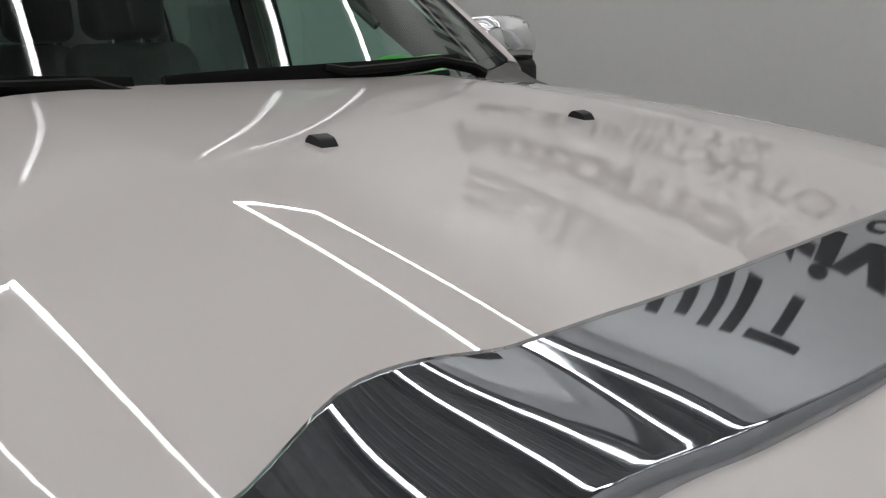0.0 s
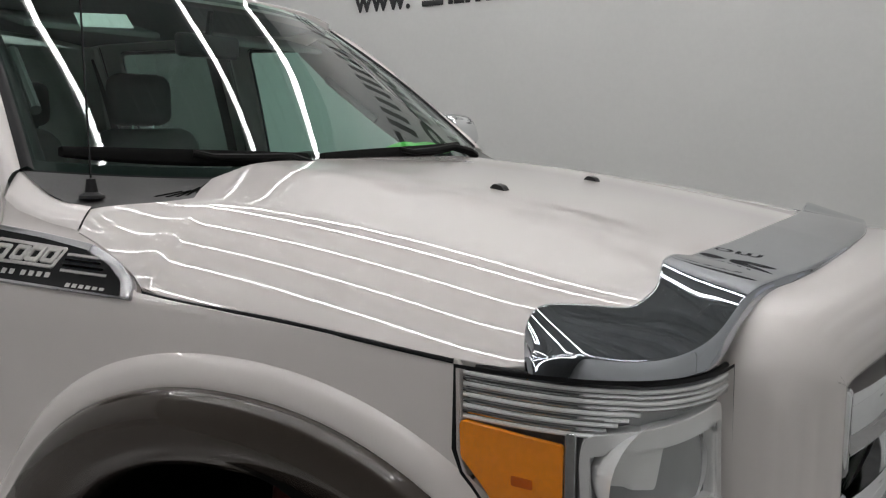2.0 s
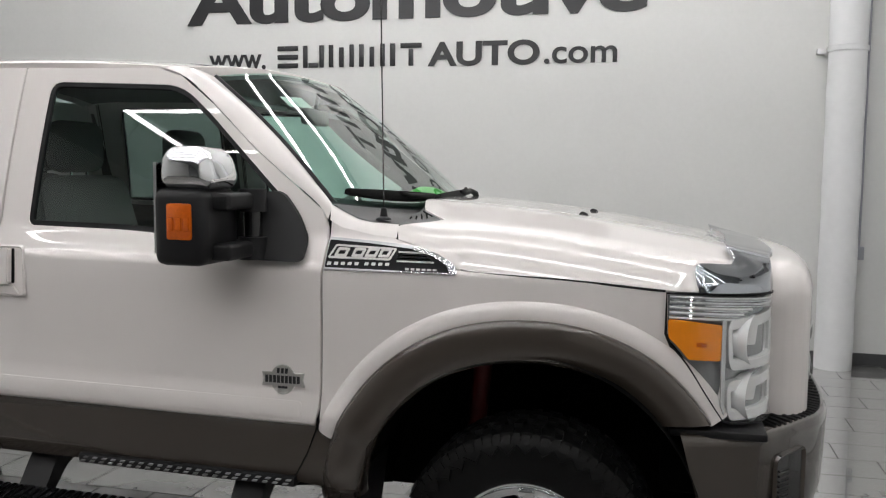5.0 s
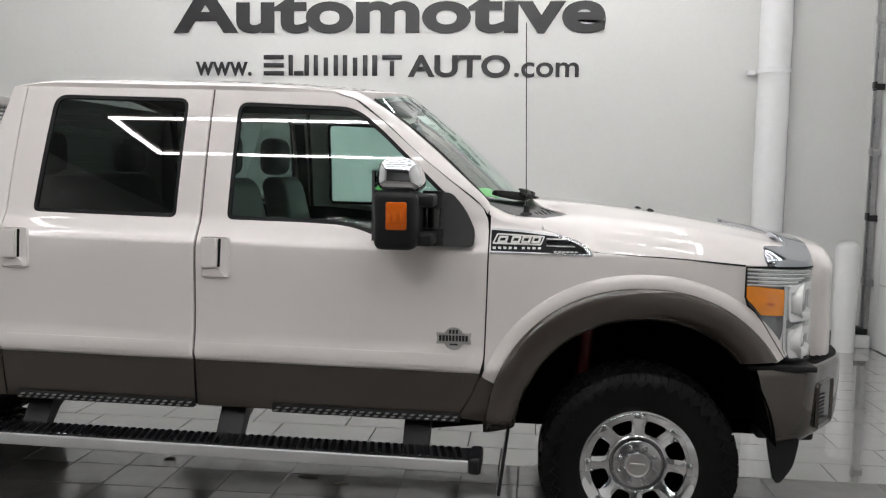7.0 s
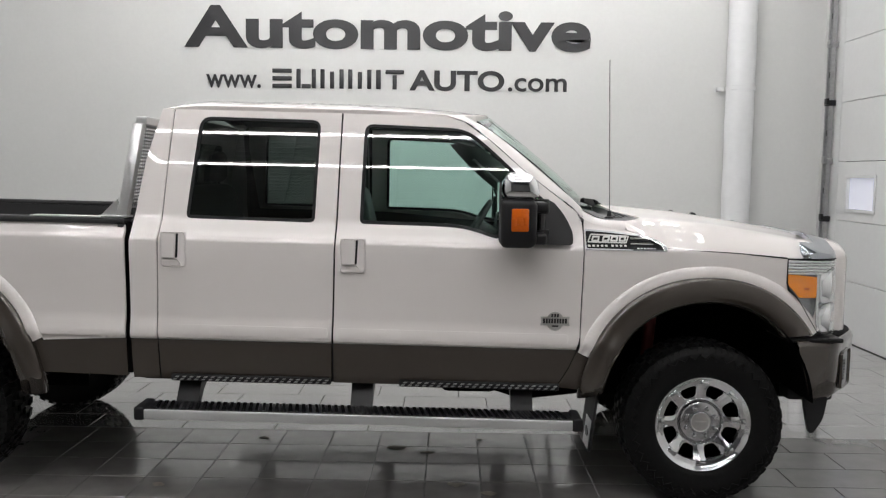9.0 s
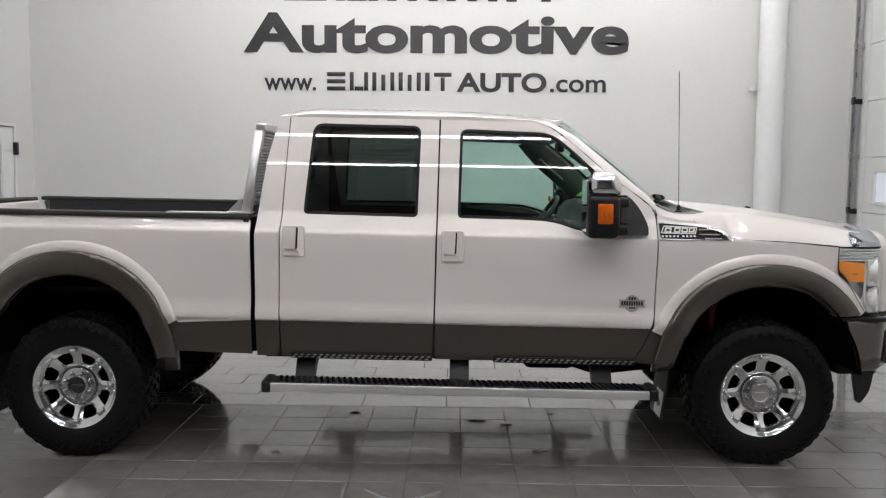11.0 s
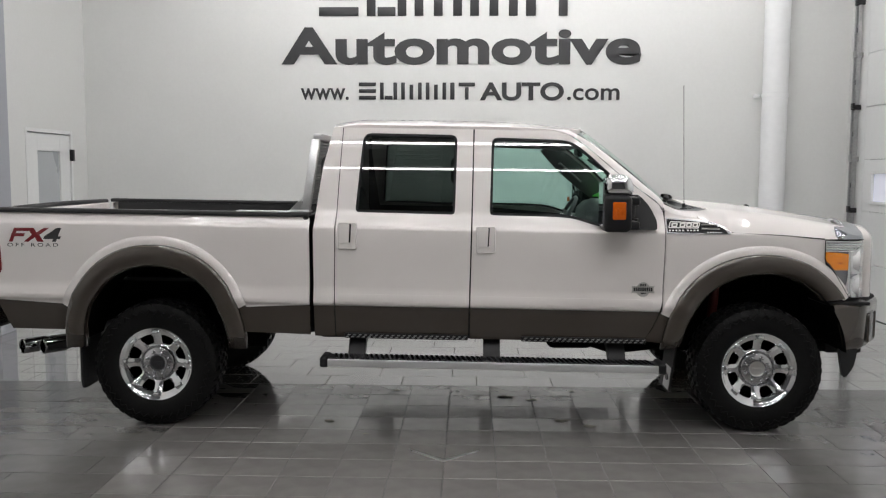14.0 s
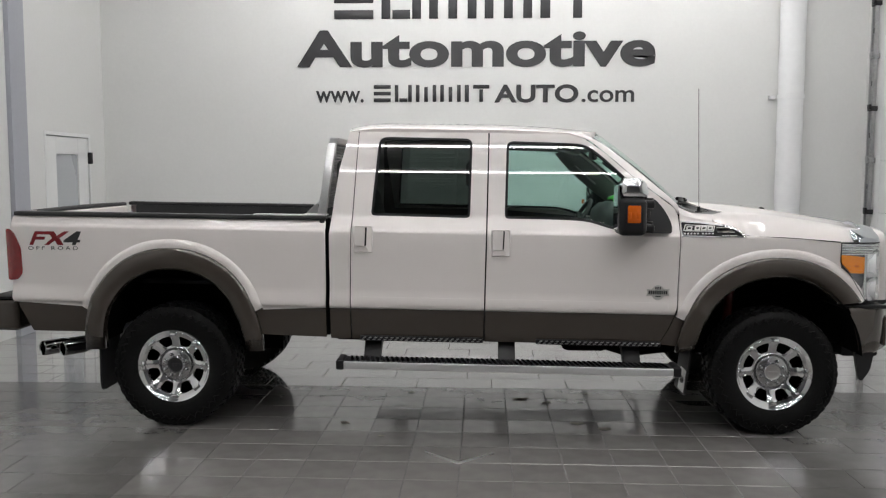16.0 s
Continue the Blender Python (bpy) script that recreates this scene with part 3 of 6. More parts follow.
def flare(name, arch, surf, legs, side, r_in=0.80):
    """The brown wheel-arch flare: a rounded band round the arch, with straight legs at its ends."""
    outer, inner = arch_line(arch, 1.0, *legs[:2], 40), arch_line(arch, r_in, *legs[2:4], 40)
    if legs[4] is not None:
        for line, dx in ((outer, 0.0), (inner, 0.0)):
            line.append((line[-1][0] + 0.01, legs[4]))
    if legs[5] is not None:
        outer.insert(0, (outer[0][0], legs[5]))
        inner.insert(0, (inner[0][0], legs[5]))
    n = len(outer) - 1
    prof = [(0.0, -0.030), (0.0, 0.001), (0.03, 0.010), (0.12, 0.020), (0.5, 0.030), (0.85, 0.026), (0.97, 0.014), (1.0, 0.0), (0.99, -0.05)]
    m = len(prof) - 1

    def F(u, v):
        i = min(int(u * n + 1e-6), n)
        (ox, oz), (ix, iz) = outer[i], inner[i]
        t, h = prof[min(int(v * m + 1e-6), m)]
        x, z = ox + (ix - ox) * t, oz + (iz - oz) * t
        _, oy, _ = surf(ox, oz - rake(ox))
        y = max(min(oy - 0.028, -0.93), -1.08)
        return (x, side * (y - h + 0.012 * t), z)

    ob = sheet(name, F, n, m, M_BROWN, truck, "bronze brown wheel-arch flare", flip=side > 0)
    return ob


def lip(name, arch, surf, a0, a1, side, feet=None):
    """The white raised lip of the body round a flare."""
    prof = [(1.084, -0.002), (1.080, 0.0012), (1.074, 0.005), (1.066, 0.009), (1.057, 0.0125), (1.045, 0.0155), (1.028, 0.018), (1.010, 0.0195), (0.998, 0.019), (0.988, 0.015), (0.985, 0.0)]
    n, m = 64, len(prof) - 1
    lines = [arch_line(arch, k, a0, a1, n) for k, _ in prof]
    if feet is not None:
        for ln in lines:
            ln.append((ln[-1][0], feet))
    n = len(lines[0]) - 1

    def F(u, v):
        i, j = min(int(u * n + 1e-6), n), min(int(v * m + 1e-6), m)
        x, z = lines[j][i]
        _, y, _ = surf(x, z - rake(x))
        return (x, side * (y - prof[j][1]), z)

    return sheet(name, F, n, m, M_WHITE, truck, "white raised wheel-arch lip", flip=side > 0)


WIN_F = rounded([(-1.747, 1.921), (-1.225, 1.908), (-1.10, 1.808), (-0.945, 1.665), (-0.735, 1.47), (-0.705, 1.345), (-1.06, 1.352), (-1.22, 1.405), (-1.40, 1.412), (-1.760, 1.414)],
                [0.05, 0.10, 0.05, 0.05, 0.03, 0.05, 0.12, 0.12, 0.05, 0.03])
WIN_R = rounded([(-2.588, 1.938), (-1.968, 1.933), (-1.982, 1.414), (-2.632, 1.420)], [0.06, 0.05, 0.03, 0.03])
front_door_line = [(-1.862 + 0.004, 1.970), (-1.33, 1.965), (-1.235, 1.938), (-1.10, 1.842), (-0.93, 1.695), (-0.672, 1.50), (-0.645, 1.45),
                   (-0.640, 1.40), (-0.644, 1.15), (-0.650, 0.88), (-0.668, 0.80), (-0.70, 0.72), (-0.757, 0.622), (-0.80, 0.607), (-1.885, 0.607), (-1.880, 0.9), (-1.869, 1.40)]
rear_door_line = [(-1.866, 1.970), (-1.877, 1.40), (-1.888, 0.9), (-1.893, 0.607), (-2.757, 0.607), (-2.760, 0.95), (-2.752, 1.35), (-2.74, 1.60), (-2.722, 1.970)]


front_door_line = [(x + 0.002 if x < -1.8 else x - 0.003 if x > -0.72 and z < 1.5 else x, z) for x, z in front_door_line]
rear_door_line = [(x - 0.002 if x > -1.95 else x + 0.003, z) for x, z in rear_door_line]


def cut(poly, z, above):
    """The part of a polygon above or below a height."""
    out = []
    for i, (x, y) in enumerate(poly):
        x2, y2 = poly[(i + 1) % len(poly)]
        if (y >= z) == above:
            out.append((x, y))
        if (y >= z) != (y2 >= z):
            t = (z - y) / (y2 - y)
            out.append((x + (x2 - x) * t, z))
    return out


CREASE = (0.822, 0.830, 0.845, 0.875, 0.905, 0.925, 0.945, 1.285, 1.298, 1.308, 1.316, 1.324, 1.332, 1.340, 1.352, 1.366, 1.39)   # heights at which the flank bends
TWO = 0.815   # height of the line between white and brown


def grow(poly, d):
    p = np.array(poly)
    c = p.mean(0)
    nxt, prv = np.roll(p, -1, 0), np.roll(p, 1, 0)
    t = nxt - prv
    n = np.stack([t[:, 1], -t[:, 0]], 1)
    n /= np.linalg.norm(n, axis=1)[:, None] + 1e-9
    if ((n * (p - c)).sum(1)).mean() < 0:
        n = -n
    return [tuple(q) for q in p + n * d]


def ring(name, outer, inner, S, mat, parent, lift, side=1, label="", hem=0.014, step=0.03):
    def L(u, v):
        x, y, z = S(u, v)
        return (x, y - lift, z)
    return patch(name, outer, L, mat, parent, holes=[inner], step=step, hem=hem, side=side, label=label)


def inset(S, d):
    def L(u, v):
        x, y, z = S(u, v)
        return (x, y + d, z)
    return L


def handle(door, x, z, side):
    """A pull handle in a recessed square cup."""
    y = half(z)
    zz = z + rake(x)
    def to(u, v, w):
        return (x + u, side * (-y - 0.0005 - w), zz + v)
    bm = bmesh.new()
    o, i = rounded([(-0.062, -0.095), (0.066, -0.095), (0.066, 0.085), (-0.062, 0.085)], 0.018, 4), rounded([(-0.056, -0.089), (0.060, -0.089), (0.060, 0.079), (-0.056, 0.079)], 0.016, 4)
    a = [bm.verts.new(to(u, v, 0)) for u, v in o]
    b = [bm.verts.new(to(u, v, 0.006)) for u, v in i]
    c = [bm.verts.new(to(u * 0.92, v * 0.94, 0.0015)) for u, v in i]
    for p, q in ((a, b), (b, c)):
        for k in range(len(p)):
            bm.faces.new((p[k], p[(k + 1) % len(p)], q[(k + 1) % len(q)], q[k]))
    bm.faces.new(c)
    bmesh.ops.recalc_face_normals(bm, faces=bm.faces)
    part("handle_cup", bm, M_WHITE, door)
    bm = bmesh.new()
    prism(bm, rounded([(-0.052, -0.050), (0.012, -0.050), (0.018, 0.074), (-0.052, 0.074)], 0.012, 4), lambda u, v, w: to(u, v, 0.003 + w), 0.022)
    bmesh.ops.bevel(bm, geom=[e for e in bm.edges if e.calc_length() < 0.2 and len(e.link_faces) == 2 and max(len(f.verts) for f in e.link_faces) > 4], offset=0.004, segments=2, affect="EDGES")
    part("handle", bm, M_WHITE, door)
    # thin black slip right of the grip, drawn for the shade in the cup
    bm = bmesh.new()
    prism(bm, rounded([(0.010, -0.048), (0.021, -0.048), (0.027, 0.072), (0.016, 0.072)], 0.004, 3), lambda u, v, w: to(u, v, 0.0016 + w), 0.0012)
    part("grip_shade", bm, M_SEAL, door)
    bm = bmesh.new()
    prism(bm, rounded([(-0.052, -0.084), (0.040, -0.084), (0.020, -0.056), (-0.052, -0.056)], 0.008, 3), lambda u, v, w: to(u, v, 0.0018 + w), 0.007)
    part("handle_base", bm, M_WHITE, door)


for side in (1, -1):
    # doors
    fd = patch("front_door", cut(front_door_line, TWO, True), flank, M_WHITE, truck, [WIN_F], side=side, label="white front door with a clear window", rows=CREASE)
    patch("lower_panel", cut(front_door_line, TWO - 0.003, False), flank, M_BROWN, fd, side=side, label="bronze brown lower panel")
    ring("window_seal", WIN_F, grow(WIN_F, -0.016), flank, M_SEAL, fd, -0.004, side)
    patch("window_glass", grow(WIN_F, -0.010), inset(flank, 0.012), G_CLEAR, fd, hem=0.0, side=side).visible_shadow = False
    handle(fd, -1.785, 1.265, side)
    rd = patch("rear_door", cut(rear_door_line, TWO, True), flank, M_WHITE, truck, [WIN_R], side=side, label="white rear door with a dark tinted window", rows=CREASE)
    patch("lower_panel", cut(rear_door_line, TWO - 0.003, False), flank, M_BROWN, rd, side=side, label="bronze brown lower panel")
    ring("window_seal", WIN_R, grow(WIN_R, -0.016), flank, M_SEAL, rd, -0.004, side)
    patch("window_glass", grow(WIN_R, -0.010), inset(flank, 0.012), G_DARK, rd, hem=0.0, side=side).visible_shadow = False
    handle(rd, -2.675, 1.275, side)
    # body-side moulding strip on the doors
    for door, x0, x1 in ((fd, -1.86, -0.71), (rd, -2.73, -1.91)):
        patch("moulding", rounded([(x0, 0.842), (x1, 0.842), (x1, 0.893), (x0, 0.893)], 0.014),
              lambda u, v: (u, -half(v) - 0.003, v + rake(u)), M_WHITE, door, side=side, hem=0.004, step=0.05)
    # dark seals in the gaps between the doors
    for line in ([(-1.864, 1.970), (-1.875, 1.40), (-1.886, 0.9), (-1.890, 0.607)], [(-0.640, 1.46), (-0.636, 1.40), (-0.641, 1.15), (-0.648, 0.88), (-0.662, 0.80), (-0.70, 0.71), (-0.757, 0.612)],
                 [(-2.724, 1.970), (-2.743, 1.60), (-2.755, 1.35), (-2.763, 0.95), (-2.760, 0.607)]):
        strip = [(x - 0.010, z) for x, z in line] + [(x + 0.010, z) for x, z in line[::-1]]
        patch("door_seal", strip, inset(flank, 0.016), M_SEAL, truck, side=side, hem=0.0, step=0.06)
    # cab corner behind the rear door
    cc = [(-2.728, 1.970), (-2.746, 1.60), (-2.758, 1.35), (-2.766, 0.95), (-2.763, 0.607), (-2.895, 0.607), (-2.895, 1.30), (-2.875, 1.50), (-2.845, 1.72), (-2.80, 1.90), (-2.785, 1.970)]
    patch("cab_corner", cut(cc, TWO, True), flank, M_WHITE, truck, side=side, rows=CREASE)
    patch("cab_corner_lower", cut(cc, TWO - 0.003, False), flank, M_BROWN, truck, side=side)
    # front fender
    arc = unrake(arch_line(FA, 1.074, 156, 33, 40))
    fender = [(-0.634, 1.40), (-0.634, 1.467)] + [(-0.60, 1.448), (-0.50, 1.428), (-0.43, 1.420), (-0.42, 1.415), (-0.36, 1.402), (-0.30, 1.380), (-0.25, 1.352), (-0.22, 1.331)]
    fender += [(0.0, 1.318), (0.2, 1.308), (0.406, 1.296), (0.408, 1.15), (0.42, 1.11), (0.47, 1.045), (0.52, 0.965), (0.553, 0.915)]
    fender += arc[::-1] + [(-0.647, TWO), (-0.644, 0.90), (-0.638, 1.15)]
    fe = patch("front_fender", fender, fender_flank, M_WHITE, truck, side=side, label="white front fender with a rounded wheel arch", rows=CREASE)
    patch("fender_lower", [(-0.65, TWO - 0.004), (-0.667, 0.79), (-0.70, 0.71), (-0.755, 0.615), (-0.60, 0.60), (-0.565, 0.70), (-0.548, TWO - 0.004)], fender_flank, M_BROWN, truck, side=side)
    lip("fender_lip", FA, fender_flank, 33, 157, side)
    flare("fender_flare", FA, fender_flank, (176, 34, 172, 42, None, 0.605), side)
    # bed side
    arc = unrake(arch_line(RA, 1.074, 22, 157, 40))
    bed = [(-2.925, 1.391), (-4.985, 1.391), (-5.01, 1.375), (-5.012, 0.86)] + [(-5.01, TWO)]
    bed += arc[::-1] + [(-2.925, TWO)]
    be = patch("bed_side", bed, bed_flank, M_WHITE, truck, side=side, label="white cargo bed side with a rounded wheel arch", rows=CREASE)
    patch("bed_lower_front", [(-2.925, TWO - 0.003), (-3.40, TWO - 0.003), (-3.39, 0.625), (-2.925, 0.615)], bed_flank, M_BROWN, truck, side=side)
    patch("bed_lower_rear", [(-4.48, TWO - 0.003), (-4.46, 0.615), (-4.90, 0.615), (-4.985, TWO - 0.003)], bed_flank, M_BROWN, truck, side=side)
    lip("bed_lip", RA, bed_flank, 23, 157, side)
    flare("bed_flare", RA, bed_flank, (0, 180, 0, 180, 0.66, 0.645), side, 0.79)
    # bed rail cap and inner wall
    bm = bmesh.new()
    ya, yb = sorted((side * -0.992, side * -0.885))
    vs = box(bm, -5.0, -2.925, ya, yb, 1.384, 1.413, 0.010, 3)
    for v in bm.verts:
        v.co.z += rake(v.co.x)
    part("bed_rail_cap", bm, M_BEDLINER, truck, "black plastic bed rail cap")
    bm = bmesh.new()
    ya, yb = sorted((side * -0.905, side * -0.88))
    notch = arch_line(RA, 0.90, 22, 158, 24)
    prism(bm, [(-2.96, 0.92)] + [(x, max(z, 0.92)) for x, z in notch] + [(-4.93, 0.92), (-4.93, 1.386), (-2.96, 1.386)], lambda u, v, w: (u, ya + w, v), yb - ya)
    for v in bm.verts:
        v.co.z += rake(v.co.x)
    part("bed_inner_wall", bm, M_BEDLINER, truck)
    bm = bmesh.new()
    ya, yb = sorted((side * -0.88, side * -0.60))
    prism(bm, arch_line(RA, 0.93, 38, 142, 20) + arch_line(RA, 0.86, 38, 142, 20)[::-1], lambda u, v, w: (u, ya + w, v), yb - ya)
    part("wheel_housing", bm, M_BEDLINER, truck)
    # tail lamp
    tl = patch("tail_lamp", unrake(rounded([(-5.048, 1.335), (-5.01, 1.330), (-4.982, 1.30), (-4.945, 1.205), (-4.944, 1.04), (-4.972, 1.0), (-5.048, 0.992)], 0.02)), lambda u, v: (u, -half(v) - 0.012 + 4.0 * max(0, -4.97 - u) ** 2, v + rake(u)), M_RED, truck, side=side, hem=0.02, label="red tail lamp")
    # inner wheel liners
    for (cx, cz, a, b), xr in ((FA, 0.86), (RA, 0.86)):
        def liner(u, v, cx=cx, cz=cz, a=a, b=b):
            t = radians(4 + 172 * u)
            return (cx + a * 0.84 * math.cos(t), side * (-0.99 + 0.5 * v), cz + b * 0.84 * math.sin(t))
        sheet("wheel_liner", liner, 24, 4, M_DARK, truck)
        sheet("wheel_liner_back", lambda u, v, cx=cx, cz=cz: (cx - 0.62 + 1.24 * u, side * -0.50, 0.45 + 0.75 * v), 2, 2, M_DARK, truck)

# red shock absorber by the front wheel
bm = bmesh.new()
rod(bm, (-0.24, -0.62, 0.55), (-0.20, -0.60, 1.0), 0.032, 16)
rod(bm, (-0.245, -0.622, 0.48), (-0.24, -0.62, 0.56), 0.02, 12)
part("shock_absorber", bm, M_SHOCK, truck, "red painted shock absorber")
bm = bmesh.new()
tube(bm, [(0.0, -0.56, 0.95), (0.05, -0.58, 0.97), (0.12, -0.58, 0.96), (0.13, -0.57, 0.90)], 0.012)
box(bm, -0.1, 0.14, -0.53, -0.505, 0.86, 0.90, 0.006)
part("brake_line", bm, M_DARK, truck)
# coil spring, axle and frame
bm = bmesh.new()
tube(bm, [(0.08 * math.cos(0.5 * k), -0.52 + 0.08 * math.sin(0.5 * k), 0.52 + 0.0062 * k) for k in range(72)], 0.011, 6)
part("coil_spring", bm, M_DARK, truck)
for x in (0.0, -3.967):
    bm = bmesh.new()
    rod(bm, (x, -0.75, 0.41), (x, 0.75, 0.41), 0.055, 16)
    lathe(bm, [(0.0, -0.17), (0.10, -0.14), (0.16, -0.05), (0.17, 0.03), (0.11, 0.12), (0.0, 0.15)], (x, 0.12 if x == 0 else 0.0, 0.41), "y", 24)
    part("axle", bm, M_DARK, truck)
for y in (-0.45, 0.45):
    bm = bmesh.new()
    box(bm, -5.0, 0.75, y - 0.04, y + 0.04, 0.56, 0.72, 0.01)
    part("frame_rail", bm, M_DARK, truck)
bm = bmesh.new()
box(bm, -2.86, -0.55, -0.93, 0.93, 0.60, 0.66, 0.01)
part("cab_floor", bm, M_DARK, truck)
bm = bmesh.new()
box(bm, -1.35, -1.02, -0.62, -0.30, 0.47, 0.60, 0.05, 3)
part("fuel_tank", bm, M_DARK, truck)
bm = bmesh.new()
tube(bm, [(-0.55, -0.55, 0.52), (-0.9, -0.60, 0.50), (-1.05, -0.60, 0.55)], [0.05, 0.06, 0.06], 14)
part("exhaust_pipe", bm, M_DARK, truck)

# roof, cab back
RX1 = -1.0


def roof(x, y):
    a = abs(y)
    z = 1.995 + 0.062 * (1 - (a / 0.80) ** 2.6) if a < 0.80 else 1.995 - (a - 0.80) * 0.9
    z -= 0.050 * max(0.0, (x + 1.95) / 0.88) ** 2 * (1 - 0.25 * (a / 0.8) ** 2)
    z -= 0.030 * max(0.0, (-2.55 - x) / 0.25) ** 2
    return (x, y, z + rake(x))


def ws(u, v):
    """The windscreen: u across (-1..1), v up (0..1)."""
    q = abs(u) ** 2.6
    y = u * (0.895 * (1 - v) + 0.700 * v)
    x = (-0.47 - 0.185 * q) * (1 - v) + (-1.075 - 0.10 * q) * v
    z = (1.465 + 0.043 * q) * (1 - v) + (1.990 - 0.052 * q) * v
    b = 0.018 * math.sin(math.pi * min(max(v, 0), 1))
    return (x + b * 0.6, y, z + b * 0.8)


roof_line = [(ws(u, 1.0)[0] - 0.012, ws(u, 1.0)[1]) for u in np.linspace(-1, 1, 21)]
roof_line += [(-1.30, 0.795), (-1.9, 0.806), (-2.70, 0.803), (-2.79, 0.77), (-2.80, 0.60), (-2.80, -0.60), (-2.79, -0.77), (-2.70, -0.803), (-1.9, -0.806), (-1.30, -0.795)]
patch("roof", roof_line, roof, M_WHITE, truck, step=0.05, hem=0.034, out=(0, 0, 1), label="white cab roof")


def cab_back(u, v):
    z = 0.62 + 1.33 * v
    w = half(z) - 0.01
    x = curve([0.6, 1.3, 1.5, 1.72, 1.9, 1.97], [-2.895, -2.895, -2.875, -2.845, -2.80, -2.785])(z)
    return (x, (2 * u - 1) * w, z + rake(x))


BACK_WIN = rounded([(0.20, 0.64), (0.80, 0.64), (0.79, 0.90), (0.21, 0.90)], 0.03)
patch("cab_back", [(0.0, 0.0), (1.0, 0.0), (1.0, 1.0), (0.0, 1.0)], cab_back, M_WHITE, truck, [BACK_WIN], step=0.05, hem=0.0, out=(-1, 0, 0))
patch("rear_window", BACK_WIN, lambda u, v: tuple(Vector(cab_back(u, v)) + Vector((0.004, 0, 0))), G_DARK, truck, step=0.08, hem=0.0, out=(-1, 0, 0), label="tinted rear window of the cab").visible_shadow = False

# windscreen, its black border, pillars
wo = [(u, 0.0) for u in np.linspace(-1, 1, 25)] + [(1, v) for v in np.linspace(0.05, 0.95, 12)] + [(u, 1.0) for u in np.linspace(1, -1, 25)] + [(-1, v) for v in np.linspace(0.95, 0.05, 12)]
wi = [(u * 0.965, 0.05) for u in np.linspace(-1, 1, 25)] + [(0.965, v) for v in np.linspace(0.08, 0.92, 12)] + [(u * 0.965, 0.965) for u in np.linspace(1, -1, 25)] + [(-0.965, v) for v in np.linspace(0.92, 0.08, 12)]
patch("windscreen", wo, ws, G_SCREEN, truck, step=0.06, hem=0.0, out=(1, 0, 1), label="clear laminated windscreen").visible_shadow = False
patch("windscreen_border", wo, lambda u, v: tuple(np.array(ws(u, v)) - np.array((0.004, 0, 0.006))), M_SEAL, truck, [wi], step=0.06, hem=0.0, out=(1, 0, 1))
for side in (1, -1):
    dl = [(-1.33, 1.973), (-1.235, 1.943), (-1.10, 1.847), (-0.93, 1.70), (-0.80, 1.602), (-0.672, 1.505), (-0.648, 1.47)]
    fx = curve([0, 0.17, 0.36, 0.58, 0.76, 0.94, 1.0], [p[0] for p in dl])
    fz = curve([-1.0, -0.94, -0.76, -0.58, -0.36, -0.17, 0][::1], [p[1] for p in dl[::-1]])

    def pillar(u, v):
        x, z = fx(u), fz(-u)
        a = Vector((x, -half(z) + 0.002, z + rake(x)))
        b = Vector(ws(-1.0, 1.0 - u * 1.02 if u < 0.98 else 0.0))
        p = a.lerp(b, v)
        n = 0.020 * math.sin(math.pi * v)
        p += Vector((0.5, -0.45, 0.7)) * n
        return (p.x, side * p.y, p.z)

    sheet("a_pillar", pillar, 24, 8, M_WHITE, truck, "white windscreen pillar", flip=side < 0)

    def weather(u, v):
        p = Vector(ws(-1.0, u))
        q = Vector(ws(-0.975, u))
        r = p.lerp(q, v) + Vector((0.35, -0.2, 0.6)) * (0.010 * math.sin(math.pi * v))
        return (r.x, side * r.y, r.z)

    sheet("windscreen_seal", weather, 20, 4, M_SEAL, truck, flip=side < 0)

# hood: a raised centre, a sloping band beside it and a rolled shoulder
def zc(x):
    return 1.4625 - 0.122 * x - 0.0745 * x * x


ye = curve([-0.44, -0.36, -0.28, -0.215, 0.1, 0.40, 0.48, 0.60, 0.66, 0.76], [0.932, 0.937, 0.945, 0.950, 0.930, 0.906, 0.890, 0.83, 0.77, 0.66])
zed = curve([-0.44, -0.41, -0.36, -0.30, -0.235, -0.215, 0.1, 0.40, 0.50, 0.62, 0.76], [1.408, 1.398, 1.384, 1.362, 1.330, 1.311, 1.294, 1.270, 1.262, 1.252, 1.22])


def hood_raw(x, a):
    ya, yb = 0.435, 0.745 - 0.065 * (x + 0.31)
    e = max(ye(x), yb + 0.02)
    top = zc(x)
    zb = top - 0.040 + 0.0155 * (x + 0.31)
    if a < ya:
        return top - 0.003 * (a / ya) ** 2
    if a < yb:
        t = (a - ya) / (yb - ya)
        return top - 0.003 + (zb - top + 0.003) * (0.85 * t + 0.15 * t * t)
    t = (a - yb) / (e - yb)
    return zb - (zb - zed(x)) * (0.34 * t + 0.66 * t ** 2.6)


def hood(x, y):
    a = abs(y)
    z = sum(w * hood_raw(x, abs(a + d)) for d, w in ((-0.020, 1), (-0.012, 2), (-0.005, 3), (0.0, 3), (0.005, 3), (0.012, 2), (0.020, 1))) / 15
    z += 0.014 * (1 - smooth(-0.44, -0.31, x)) * smooth(0.75, 0.88, a) * (1 - smooth(0.90, 0.932, a))
    return (x, y, z - 0.018 * y * (1 - smooth(0.25, 0.65, a)))


